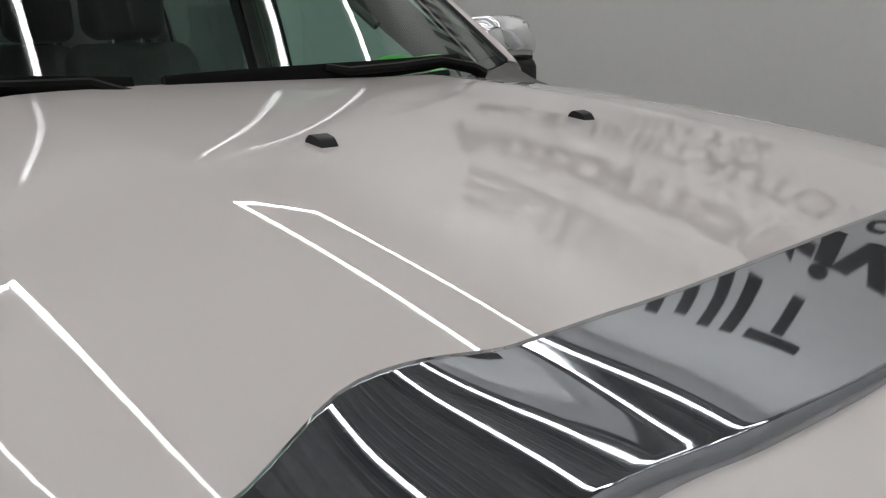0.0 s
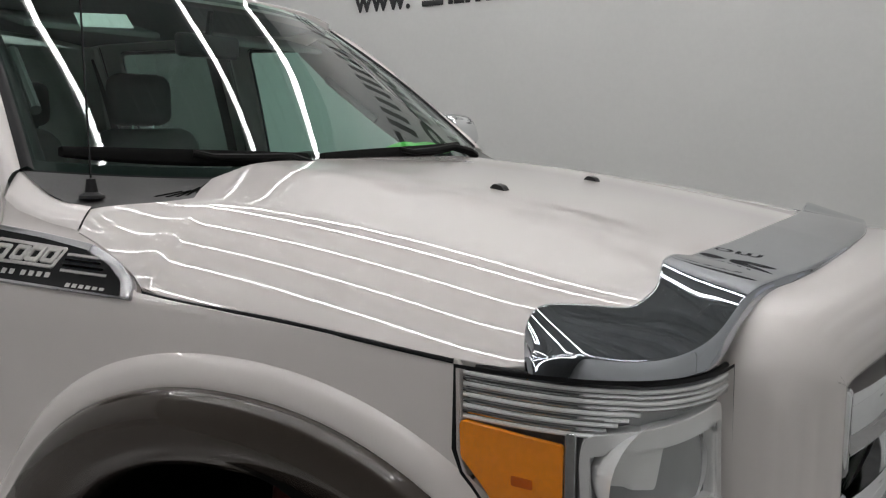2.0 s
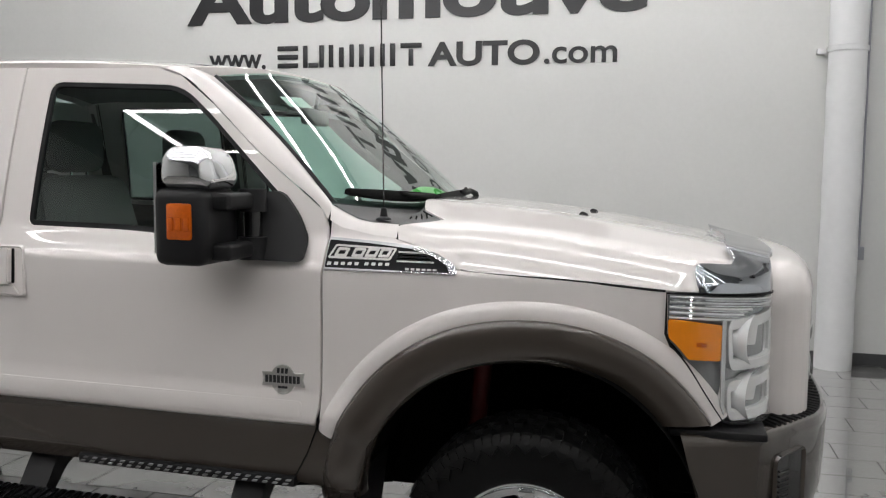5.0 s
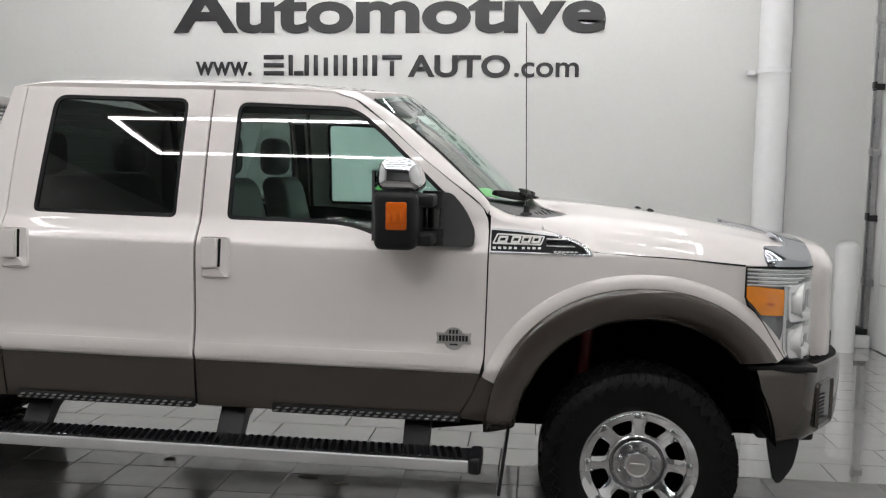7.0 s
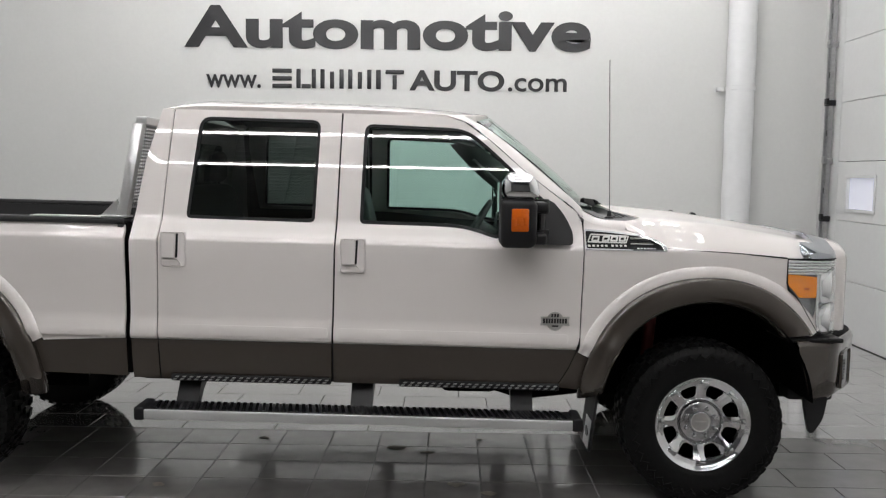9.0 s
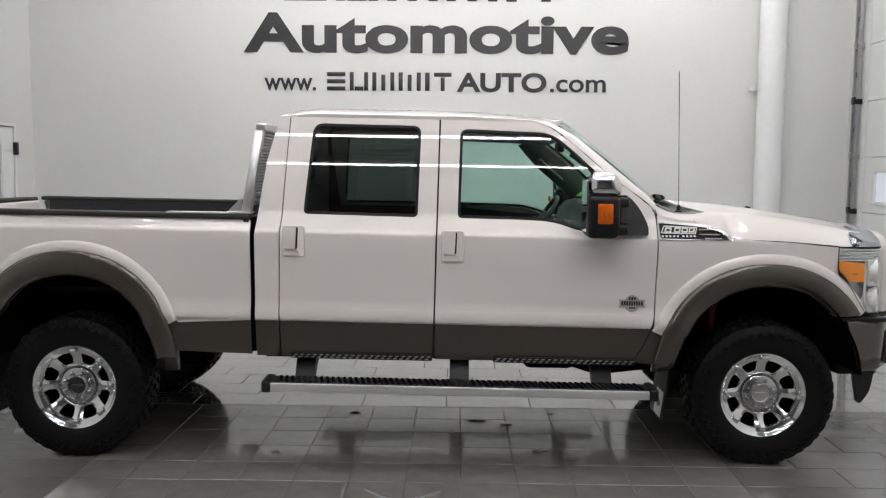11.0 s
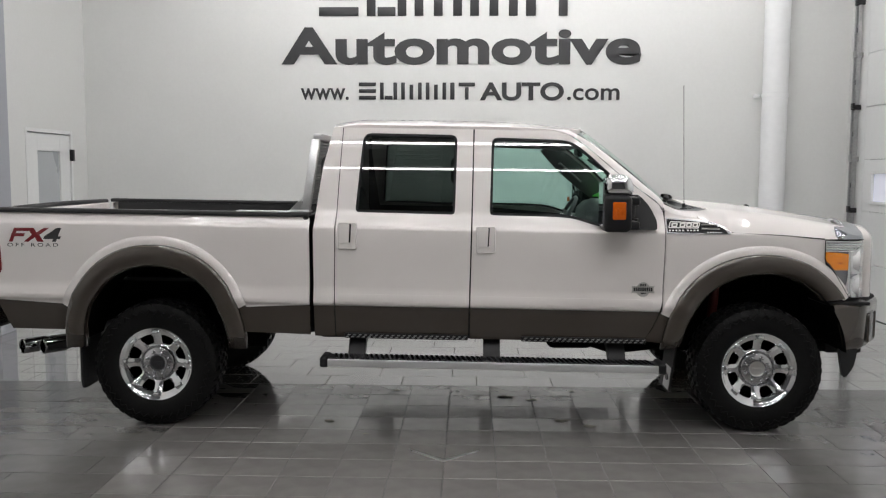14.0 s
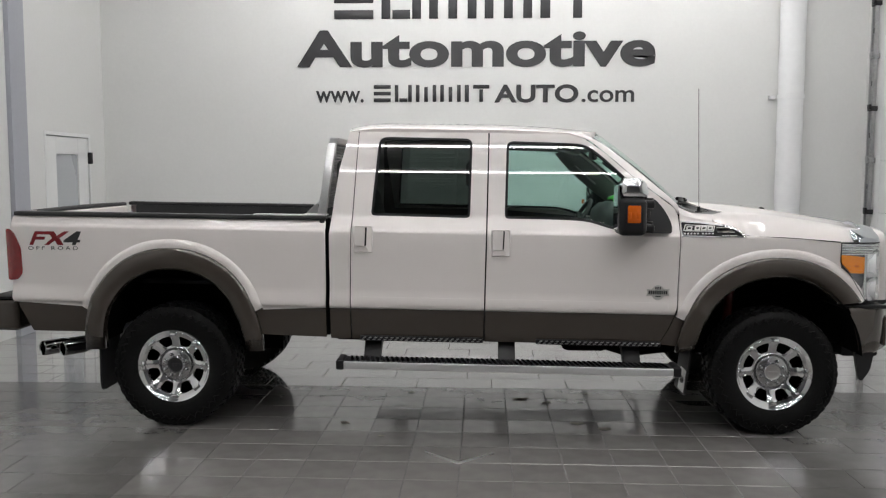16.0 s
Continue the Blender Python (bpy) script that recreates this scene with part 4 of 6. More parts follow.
rear = [(-0.428, -0.897), (-0.395, -0.860), (-0.345, -0.800), (-0.310, -0.748), (-0.365, -0.68), (-0.42, -0.60), (-0.46, -0.45), (-0.485, -0.2), (-0.49, 0.0)]
rear += [(x, -y) for x, y in rear[-2::-1]]
side_l = [(-0.422, 0.915)] + [(x, ye(x)) for x in np.linspace(-0.414, 0.47, 24)]
front = [(0.52, 0.868), (0.60, 0.80), (0.655, 0.71), (0.672, 0.62), (0.685, 0.54), (0.72, 0.44), (0.735, 0.2), (0.738, 0.0)]
front += [(x, -y) for x, y in front[-2::-1]]
hood_line = rear + side_l + front + [(x, -y) for x, y in side_l[::-1]]
hd = patch("hood", hood_line, hood, M_WHITE, truck, step=0.032, hem=0.02, out=(0, 0, 1), label="white hood with a raised centre")
for y in (-0.25, 0.25):
    bm = bmesh.new()
    x, _, z = hood(0.10, y)
    prism(bm, rounded([(-0.020, -0.004), (0.018, -0.004), (0.010, 0.008), (-0.008, 0.013), (-0.018, 0.006)], 0.004, 3), lambda u, v, w: (x + u, y - 0.012 + w, z + v), 0.024)
    part("washer_nozzle", bm, M_BLACK, hd, "small black washer nozzle")


# bug deflector wrapped over the hood's front edge: a flat centre and a lobe over each lamp
def nose_at(s):
    """A point of the nose's plan: s from 0 at the fender to 1 at the grille."""
    ang = s * math.pi / 2
    k = 2.7
    c, sn = max(math.cos(ang), 1e-6) ** (2 / k), max(math.sin(ang), 1e-6) ** (2 / k)
    return (0.395 + 0.33 * sn, -0.655 - 0.262 * c)


DS = [0.0, 0.25, 0.42, 0.52, 0.60, 0.68, 0.76, 0.84, 0.90, 0.95, 1.0]
rx, ry = curve(DS, [0.615, 0.608, 0.598, 0.588, 0.585, 0.604, 0.594, 0.532, 0.492, 0.484, 0.496]), curve(DS, [0.0, 0.25, 0.40, 0.49, 0.575, 0.67, 0.735, 0.783, 0.820, 0.855, 0.882])
fx, fy = curve(DS, [0.762, 0.757, 0.743, 0.726, 0.721, 0.716, 0.694, 0.642, 0.583, 0.530, 0.492]), curve(DS, [0.0, 0.25, 0.40, 0.485, 0.56, 0.645, 0.742, 0.820, 0.862, 0.882, 0.893])
fz = curve(DS, [1.351, 1.351, 1.350, 1.346, 1.338, 1.322, 1.302, 1.292, 1.291, 1.292, 1.294])
lz = curve(DS, [1.338, 1.338, 1.335, 1.328, 1.306, 1.278, 1.262, 1.260, 1.260, 1.261, 1.263])
at_nose = curve([0.5, 0.62, 0.70, 0.78, 0.85, 0.90, 0.95, 1.0], [1.0, 0.98, 0.90, 0.73, 0.52, 0.37, 0.25, 0.17])


def lobe(p):
    """The height of the plane in which each lobe of the deflector lies."""
    return 1.354 - 0.31 * (p.x - 0.604) - 0.322 * (p.y - 0.67)


def deflector(u, v):
    s = 2 * u - 1
    a = abs(s)
    k = smooth(0.47, 0.66, a)
    over = hood(rx(a), min(ry(a), 0.88))[2]
    r, f = Vector((rx(a), ry(a), over + 0.014 + 0.008 * (1 - smooth(0.35, 0.6, a)))), Vector((fx(a), fy(a), fz(a)))
    r.z += (max(lobe(r), over + 0.006) - r.z) * k
    tail = smooth(0.91, 1.0, a)
    r.z += (over + 0.003 - r.z) * tail
    nx, ny = nose_at(at_nose(a))
    low = Vector((f.x + 0.008, f.y + 0.004, lz(a))).lerp(Vector((nx - 0.002, -ny - 0.002, lz(a))), k)
    f = f.lerp(Vector((nx - 0.012, -ny - 0.012, f.z)), k)
    f.z += (lobe(f) - f.z) * k - 0.026 * tail
    if v < 0.12:
        p = r + Vector((0.004, 0, -0.024)) * (1 - v / 0.12)
    elif v < 0.72:
        t = (v - 0.12) / 0.6
        p = r.lerp(f, t) + Vector((0, 0, 0.0015 * math.sin(math.pi * t)))
    else:
        t = (v - 0.72) / 0.28
        q = f + (f - r) * 0.05
        p = f * (1 - t) ** 2 + q * 2 * t * (1 - t) + low * t * t
    return (p.x, math.copysign(p.y, s), p.z)


ob = sheet("bug_deflector", deflector, 140, 50, M_SMOKE, truck, "smoked mirror bug deflector along the hood edge", flip=True)
so = ob.modifiers.new("thick", "SOLIDIFY")
so.thickness, so.offset = 0.004, -1

bm = bmesh.new()
tube(bm, [(fx(abs(q)) + 0.008, math.copysign(fy(abs(q)), q), lz(abs(q)) - 0.006) for q in np.linspace(-0.66, 0.66, 60)], 0.006, 8)
part("deflector_seal", bm, M_SEAL, truck)

# white fender tops rolling over to the cowl
CE = curve([-0.66, -0.62, -0.59, -0.555, -0.505, -0.43], [1.505, 1.484, 1.469, 1.455, 1.446, 1.442])
for side in (1, -1):
    def ftop(u, v):
        x = -0.641 + 0.2185 * u
        z = curve([-0.64, -0.60, -0.50, -0.43], [1.470, 1.448, 1.428, 1.420])(x)
        a = Vector(fender_flank(x, z))
        b = Vector((x - 0.022 * (1 - u) ** 4 - 0.003, -0.888 - 0.008 * u, CE(x - 0.022 * (1 - u) ** 4)))
        m = a + Vector((0, 0.47, 0.88)) * (b - a).length * 0.62
        p = a * (1 - v) ** 2 + m * 2 * v * (1 - v) + b * v * v
        return (p.x, side * p.y, p.z)
    sheet("fender_top", ftop, 16, 10, M_WHITE, truck, flip=side < 0)

# cowl below the windscreen
HR = curve([0, 0.2, 0.45, 0.60, 0.68, 0.748, 0.80, 0.86, 0.897], [-0.49, -0.485, -0.46, -0.42, -0.365, -0.310, -0.345, -0.395, -0.428])


def cowl(u, v):
    s = 2 * u - 1
    a = abs(s) * 0.897
    b = Vector(ws(s, 0.0)) + Vector((0.004, 0, -0.004))
    f = Vector((HR(a) - 0.001, s * 0.897, hood(HR(a), min(a, 0.897))[2] - 0.006))
    if a > 0.85:
        f.z += (1.440 - f.z) * (a - 0.85) / 0.047
    p = f.lerp(b, v)
    p.z -= 0.022 * math.sin(math.pi * v) * (1 - 0.2 * abs(s))
    return p


cw = sheet("cowl_panel", cowl, 72, 10, M_COWL, truck, "grey-black plastic cowl panel", flip=True)
for side in (-1, 1):
    for k in range(6):
        bm = bmesh.new()
        x0 = -0.452 + 0.019 * k
        for i in range(7):
            t = i / 6
            y = 0.655 - 0.012 * k + 0.085 * t
            x = x0 + 0.030 * t
            v = 0.10 + (HR(y) - x) / max(HR(y) + 0.55, 0.02) * 0.8
            c = cowl(0.5 + side * y / 1.794, min(max(v, 0.05), 0.8))
            w = 0.0032
            for d, h in ((-w, 0.0005), (0, 0.003), (w, 0.0005)):
                bm.verts.new((c.x + d, c.y, c.z + h))
        bm.verts.ensure_lookup_table()
        for i in range(6):
            for j in range(2):
                q = 3 * i + j
                bm.faces.new((bm.verts[q], bm.verts[q + 1], bm.verts[q + 4], bm.verts[q + 3]))
        part("vent_slat", bm, M_DARK, cw)
# wipers: a deep blade on the glass and an arm beside it
for y0, y1 in ((-0.815, -0.22), (-0.165, 0.60)):
    bm = bmesh.new()
    pts = [Vector(ws(y / 0.88, 0.050)) + Vector((0.016, 0, 0.016)) for y in np.linspace(y0, y1, 17)]
    rows = []
    for i, p in enumerate(pts):
        h = 0.006 + 0.013 * math.sin(math.pi * (i + 1) / 18) ** 0.5
        rows.append([bm.verts.new(p + Vector(d)) for d in ((0.006, 0, h), (0.012, 0, h * 0.3), (0.012, 0, -h * 0.6), (0.004, 0, -h), (-0.008, 0, -h * 0.7), (-0.006, 0, h * 0.7))])
    for a, b in zip(rows, rows[1:]):
        for j in range(6):
            bm.faces.new((a[j], a[(j + 1) % 6], b[(j + 1) % 6], b[j]))
    bm.faces.new(rows[0][::-1])
    bm.faces.new(rows[-1])
    bmesh.ops.recalc_face_normals(bm, faces=bm.faces)
    blade = part("wiper_blade", bm, M_WIPER, truck, "black wiper blade")
    bm = bmesh.new()
    b = Vector(ws((y1 + 0.03) / 0.88, 0.0)) + Vector((0.045, 0, 0.004))
    arm = [b, b + Vector((0.006, -0.04, 0.016))] + [pts[k] + Vector((0.034 - 0.001 * k, 0, 0.002)) for k in (14, 11, 8)] + [pts[7] + Vector((0.012, 0, 0.012))]
    tube(bm, arm, [0.016, 0.014, 0.012, 0.010, 0.009, 0.008], 8)
    part("wiper_arm", bm, M_WIPER, truck)
# antenna
bm = bmesh.new()
lathe(bm, [(0.0, 0.040), (0.009, 0.038), (0.013, 0.012), (0.024, 0.006), (0.026, 0.0)], (-0.492, -0.848, 1.452), "z", 16)
an = part("antenna_base", bm, M_BLACK, truck)
bm = bmesh.new()
rod(bm, (-0.492, -0.848, 1.485), (-0.51, -0.835, 2.25), 0.0022, 6)
part("antenna_mast", bm, M_GLOSSBLACK, an, "thin black antenna mast")


# ---- wheels ----
def wheel(x, y, side, cap_mat):
    """Tyre with lugs, chrome rim with eight windows, hub and nuts; side: 1 for the right flank."""
    w = new("wheel")
    w.empty_display_size = 0.1
    w.parent = truck
    w.matrix_parent_inverse = Matrix.Translation(-truck.location)
    w.location = (x, y, 0.41)
    bpy.context.view_layer.update()
    back = Matrix.Translation((-x, -y, -0.41))

    def put(name, bm, mat, label="", angle=35):
        for v in bm.verts:
            if side < 0:
                v.co.y = -v.co.y
        if side < 0:
            bmesh.ops.reverse_faces(bm, faces=bm.faces)
        ob = part(name, bm, mat, None, label, angle=angle)
        ob.parent = w
        return ob

    R = 0.412
    bm = bmesh.new()
    lathe(bm, [(0.238, 0.125), (0.236, -0.130), (0.250, -0.142), (0.275, -0.150), (0.31, -0.156), (0.345, -0.156), (0.37, -0.150), (0.392, -0.138), (R - 0.012, -0.122),
               (R - 0.010, -0.06), (R - 0.010, 0.06), (R - 0.012, 0.122), (0.385, 0.142), (0.33, 0.150), (0.26, 0.142)], (0, 0, 0), "y", 72, True)
    bmesh.ops.recalc_face_normals(bm, faces=bm.faces)
    ty = put("tyre", bm, M_RUBBER, "black all-terrain tyre with chunky lugs")
    # tread lugs and the zigzag ribs of the shoulder
    bm = bmesh.new()
    n = 40
    for k in range(n):
        a = 2 * math.pi * k / n
        for row, (yc, wy, da, la) in enumerate(((-0.112, 0.055, 0.0, 0.040), (-0.055, 0.046, 0.5, 0.036), (0.0, 0.046, 0.0, 0.036), (0.055, 0.046, 0.5, 0.036), (0.112, 0.055, 0.0, 0.040))):
            aa = a + da * 2 * math.pi / n
            long = la * (1.15 if (k + row) % 2 else 0.9)
            vs = box(bm, -long / 2, long / 2, -wy / 2, wy / 2, -0.010, 0.010)
            for v in vs:
                top = v.co.z > 0
                xx, yy, zz = v.co
                if top:
                    xx *= 0.88
                    yy *= 0.9
                yy += yc
                if abs(yy) > 0.125:
                    zz -= (abs(yy) - 0.125) * 0.9
                skew = 0.10 * (1 if row in (1, 3) else -1)
                xx += skew * (yy - yc)
                rr = R - 0.006 + zz
                v.co = (rr * math.sin(aa + xx / R), yy, rr * math.cos(aa + xx / R))
        for half_pitch, r0, r1 in ((0.0, 0.372, 0.404), (0.5, 0.380, 0.402)):
            aa = a + half_pitch * 2 * math.pi / n
            vs = box(bm, -0.014, 0.014, -0.006, 0.006, r0, r1)
            for v in vs:
                xx, yy, rr = v.co
                if yy < 0:
                    xx *= 0.85
                yy += -0.1455 + 0.55 * max(rr - 0.372, 0.0)
                v.co = (rr * math.sin(aa + xx / rr), yy, rr * math.cos(aa + xx / rr))
    put("tread", bm, M_RUBBER, angle=20)
    bm = bmesh.new()
    m = 80
    prev = None
    for k in range(m + 1):
        a = 2 * math.pi * k / m
        r0 = 0.352 + (0.013 if k % 2 else -0.013)
        ring4 = [bm.verts.new((rr * math.sin(a), yy, rr * math.cos(a))) for rr, yy in ((r0 - 0.006, -0.150), (r0 - 0.004, -0.1625), (r0 + 0.004, -0.1615), (r0 + 0.006, -0.146))]
        if prev:
            for j in range(3):
                bm.faces.new((prev[j], prev[j + 1], ring4[j + 1], ring4[j]))
        prev = ring4
    put("sidewall_rib", bm, M_RUBBER)
    # rim
    bm = bmesh.new()
    lathe(bm, [(0.194, 0.10), (0.194, -0.02), (0.194, -0.104), (0.200, -0.116), (0.214, -0.122), (0.226, -0.126), (0.233, -0.135), (0.243, -0.140), (0.247, -0.136), (0.243, -0.128), (0.232, -0.10), (0.232, 0.12)], (0, 0, 0), "y", 64)
    bmesh.ops.recalc_face_normals(bm, faces=bm.faces)
    put("rim", bm, M_CHROME, "chrome wheel rim")
    bm = bmesh.new()
    lathe(bm, [(0.0, 0.02), (0.20, 0.02), (0.205, 0.05)], (0, 0, 0), "y", 40)
    put("brake_disc", bm, M_DARK)
    depth = curve([0.0, 0.10, 0.125, 0.15, 0.188, 0.205, 0.218], [-0.070, -0.072, -0.078, -0.080, -0.098, -0.114, -0.121])
    circle = lambda r, m: [(r * math.cos(2 * math.pi * q / m), r * math.sin(2 * math.pi * q / m)) for q in range(m)]
    wins = []
    for k in range(8):
        a = 2 * math.pi * (k + 0.5) / 8
        quad = [(r * math.sin(a + d), r * math.cos(a + d)) for r, d in ((0.133, -0.20), (0.194, -0.245), (0.199, 0.0), (0.194, 0.245), (0.133, 0.20))]
        wins.append(rounded(quad, [0.014, 0.016, 0.004, 0.016, 0.014], 4))
    patch("rim_face", circle(0.217, 48), lambda u, v: (x + u, -0.805 + depth(math.hypot(u, v)) - 0.010 * math.cos(8 * math.atan2(u, v)) * smooth(0.115, 0.16, math.hypot(u, v)) * (1 - smooth(0.19, 0.214, math.hypot(u, v))), 0.41 + v), M_CHROME, w, wins + [circle(0.112, 32)], step=0.022, hem=0.045, side=side, label="polished face with eight windows")
    for k in range(8):
        a = 2 * math.pi * k / 8
        bm = bmesh.new()
        aa = a
        vs = box(bm, -0.026, 0.026, -0.010, 0.006, -0.012, 0.012, 0.005, 2)
        for v in bm.verts:
            rr = 0.209 + v.co.z
            v.co = (rr * math.sin(aa) + v.co.x * math.cos(aa), v.co.y - 0.118, rr * math.cos(aa) - v.co.x * math.sin(aa))
        put("spoke_step", bm, M_CHROME)
    bm = bmesh.new()
    lathe(bm, [(0.130, 0.0), (0.130, -0.060), (0.124, -0.078), (0.117, -0.082), (0.113, -0.078), (0.110, -0.066), (0.106, -0.066), (0.102, -0.084), (0.098, -0.087), (0.060, -0.092), (0.057, -0.100), (0.053, -0.104), (0.050, -0.098)], (0, 0, 0), "y", 48)
    bmesh.ops.recalc_face_normals(bm, faces=bm.faces)
    hub = put("hub", bm, M_HUB, "machined hub with lug nuts")
    bm = bmesh.new()
    lathe(bm, [(0.0501, -0.098), (0.046, -0.094), (0.0, -0.095)], (0, 0, 0), "y", 32)
    box(bm, -0.030, 0.030, -0.101, -0.094, -0.007, 0.007, 0.002)
    put("centre_cap", bm, cap_mat, "dark hub centre cap")
    for k in range(8):
        a = 2 * math.pi * (k + 0.5) / 8
        bm = bmesh.new()
        lathe(bm, [(0.0, -0.112), (0.007, -0.111), (0.0105, -0.106), (0.0115, -0.095), (0.013, -0.080)], (0.079 * math.sin(a), 0, 0.076 * math.cos(a)), "y", 12)
        bmesh.ops.recalc_face_normals(bm, faces=bm.faces)
        put("lug_nut", bm, M_CHROME)
    return w


wheel(0.0, -0.805, 1, M_PEWTER)
wheel(-3.967, -0.805, 1, M_DECALDARK)
wheel(0.0, 0.805, -1, M_PEWTER)
wheel(-3.967, 0.805, -1, M_DECALDARK)


# ---- front end ----

def lamp_at(s, z, inner=0.0):
    x, y = nose_at(s)
    x2, y2 = nose_at(min(s + 0.01, 1.0)) if s < 0.99 else nose_at(s)
    x1, y1 = nose_at(max(s - 0.01, 0.0))
    t = Vector((x2 - x1, y2 - y1, 0))
    n = Vector((t.y, -t.x, 0)).normalized() if t.length > 0 else Vector((0, -1, 0))
    lean = 0.05 * (1.27 - z)
    return Vector((x, y, z)) + n * (lean - inner) * (0.4 if s < 0.5 else 0.25)


# outlines on the nose, in (s, z)
LAMP = [(0.006, 1.258), (0.25, 1.258), (0.5, 1.257), (0.8, 1.253), (0.985, 1.249), (0.99, 1.1), (0.99, 0.90), (0.975, 0.885), (0.62, 0.876), (0.35, 0.880), (0.285, 0.890), (0.235, 0.925), (0.170, 0.975), (0.083, 1.055), (0.018, 1.110), (0.008, 1.14)]
for side in (1, -1):
    S = lambda s, z: tuple(lamp_at(s, z))
    lens = patch("headlight", LAMP, S, G_LENS, truck, step=0.03, hem=0.0, side=side, label="clear headlight with chrome reflectors and amber marker", out=(0.6, -0.7, 0))
    lens.visible_shadow = False
    ring("lamp_gasket", grow(LAMP, 0.006), LAMP, lambda s, z: tuple(lamp_at(min(max(s, 0), 1), z, 0.006)), M_SEAL, lens, 0.0, side, hem=0.0)
    patch("lamp_housing", LAMP, lambda s, z: tuple(lamp_at(s, z, 0.10)), M_LAMPBACK, lens, step=0.04, hem=0.0, side=side, out=(0.6, -0.7, 0))
    patch("amber_marker", rounded([(0.010, 1.182), (0.264, 1.168), (0.260, 1.064), (0.090, 1.066), (0.013, 1.128)], 0.008), lambda s, z: tuple(lamp_at(s, z, 0.012)), M_AMBER, lens, step=0.02, hem=0.01, side=side, label="amber side marker", out=(0.6, -0.7, 0))
    patch("marker_bar", rounded([(0.125, 1.118), (0.18, 1.116), (0.18, 1.103), (0.125, 1.105)], 0.003), lambda s, z: tuple(lamp_at(s, z, 0.008)), M_MARKER, lens, step=0.02, hem=0.003, side=side, out=(0.6, -0.7, 0))
    patch("divider", rounded([(0.272, 1.185), (0.300, 1.185), (0.298, 0.90), (0.272, 0.93)], 0.006), lambda s, z: tuple(lamp_at(s, z, 0.02)), M_CHROME, lens, step=0.03, hem=0.02, side=side, out=(0.6, -0.7, 0))
    # ribs above the marker
    for k in range(9):
        z = 1.250 - 0.0078 * k
        pts = []
        e = 0.97 if k < 4 else 0.36 + 0.04 * (8 - k)
        for s in np.linspace(0.012, e, 22):
            p = lamp_at(s, z - 0.010 * s, 0.035)
            pts.append((p.x, side * p.y, p.z))
        bm = bmesh.new()
        tube(bm, pts, 0.0034, 8)
        part("rib", bm, M_CHROME if k % 2 else M_REFLECTOR, lens)
    # chrome bowls of the two lamps, framed
    for z0, z1 in ((1.035, 1.205), (0.885, 1.022)):
        fr = rounded([(0.31, z1 - 0.022), (0.92, z1 + 0.004), (0.94, z0 + 0.01), (0.33, z0)], [0.05, 0.02, 0.02, 0.04])
        ring("lamp_frame", fr, grow(fr, -0.026), lambda s, z: tuple(lamp_at(s, z, 0.02)), M_LAMPTRIM, lens, 0.0, side, hem=0.03, step=0.025)
        inn = grow(fr, -0.030)
        ring("frame_edge", grow(fr, -0.024), inn, lambda s, z: tuple(lamp_at(s, z, 0.035)), M_LAMPTRIM, lens, 0.0, side, hem=0.05, step=0.025)
        sh = rounded([(0.40, z1 - 0.05), (0.64, z1 - 0.035), (0.60, (z0 + z1) / 2 - 0.015), (0.41, (z0 + z1) / 2 - 0.010)], 0.012)
        patch("reflector_step", sh, lambda s, z: tuple(lamp_at(s, z, 0.075)), M_LAMPTRIM, lens, step=0.03, hem=0.01, side=side, out=(0.6, -0.7, 0))
        zm = (z0 + z1) / 2
        bm = bmesh.new()
        c = lamp_at(0.64, zm, 0.0)
        ax = (Vector((0.75, -0.30, 0.0))).normalized()
        q = ax.to_track_quat("Z", "Y")
        rows = []
        for r, d in ((0.012, -0.115), (0.035, -0.105), (0.06, -0.085), (0.078, -0.05), (0.085, -0.02)):
            rows.append([bm.verts.new(c + q @ Vector((r * 1.15 * math.cos(2 * math.pi * k / 28), r * 0.95 * math.sin(2 * math.pi * k / 28), d))) for k in range(28)])
        for a, b in zip(rows, rows[1:]):
            for k in range(28):
                bm.faces.new((a[k], a[(k + 1) % 28], b[(k + 1) % 28], b[k]))
        bm.faces.new(rows[0])
        if side < 0:
            for v in bm.verts:
                v.co.y = -v.co.y
        part("reflector", bm, M_REFLECTOR, lens, "bright lamp reflector")
        bm = bmesh.new()
        e = c + ax * -0.05
        rod(bm, (e - ax * 0.05) * 1.0, e + ax * 0.02, 0.014, 12)
        if side < 0:
            for v in bm.verts:
                v.co.y = -v.co.y
        part("bulb", bm, M_CHROME, lens)

# black seal between the hood and the lamps
for side in (1, -1):
    bm = bmesh.new()
    tube(bm, [(p.x, side * p.y, 1.260 - 0.009 * t) for t, p in ((t, lamp_at(t, 1.262, 0.05)) for t in np.linspace(0.03, 0.985, 24))], 0.0045, 8)
    part("hood_seal", bm, M_SEAL, truck)

# dark tube added to draw the seam gap between hood and fender
for side in (1, -1):
    bm = bmesh.new()
    tube(bm, [(x, -side * (ye(x) + 0.006), zed(x) - 0.004) for x in np.linspace(-0.21, 0.40, 20)], 0.0038, 8)
    part("seam_line", bm, M_INLAY, truck)

# dark core behind the lamps and the grille
bm = bmesh.new()
box(bm, 0.40, 0.60, -0.62, 0.62, 0.55, 1.24, 0.02)
part("radiator_support", bm, M_DARK, truck)

# grille surround: a tall white frame standing proud of the lamps
def gx(y):
    return 0.905 - 0.085 * (abs(y) / 0.6) ** 3


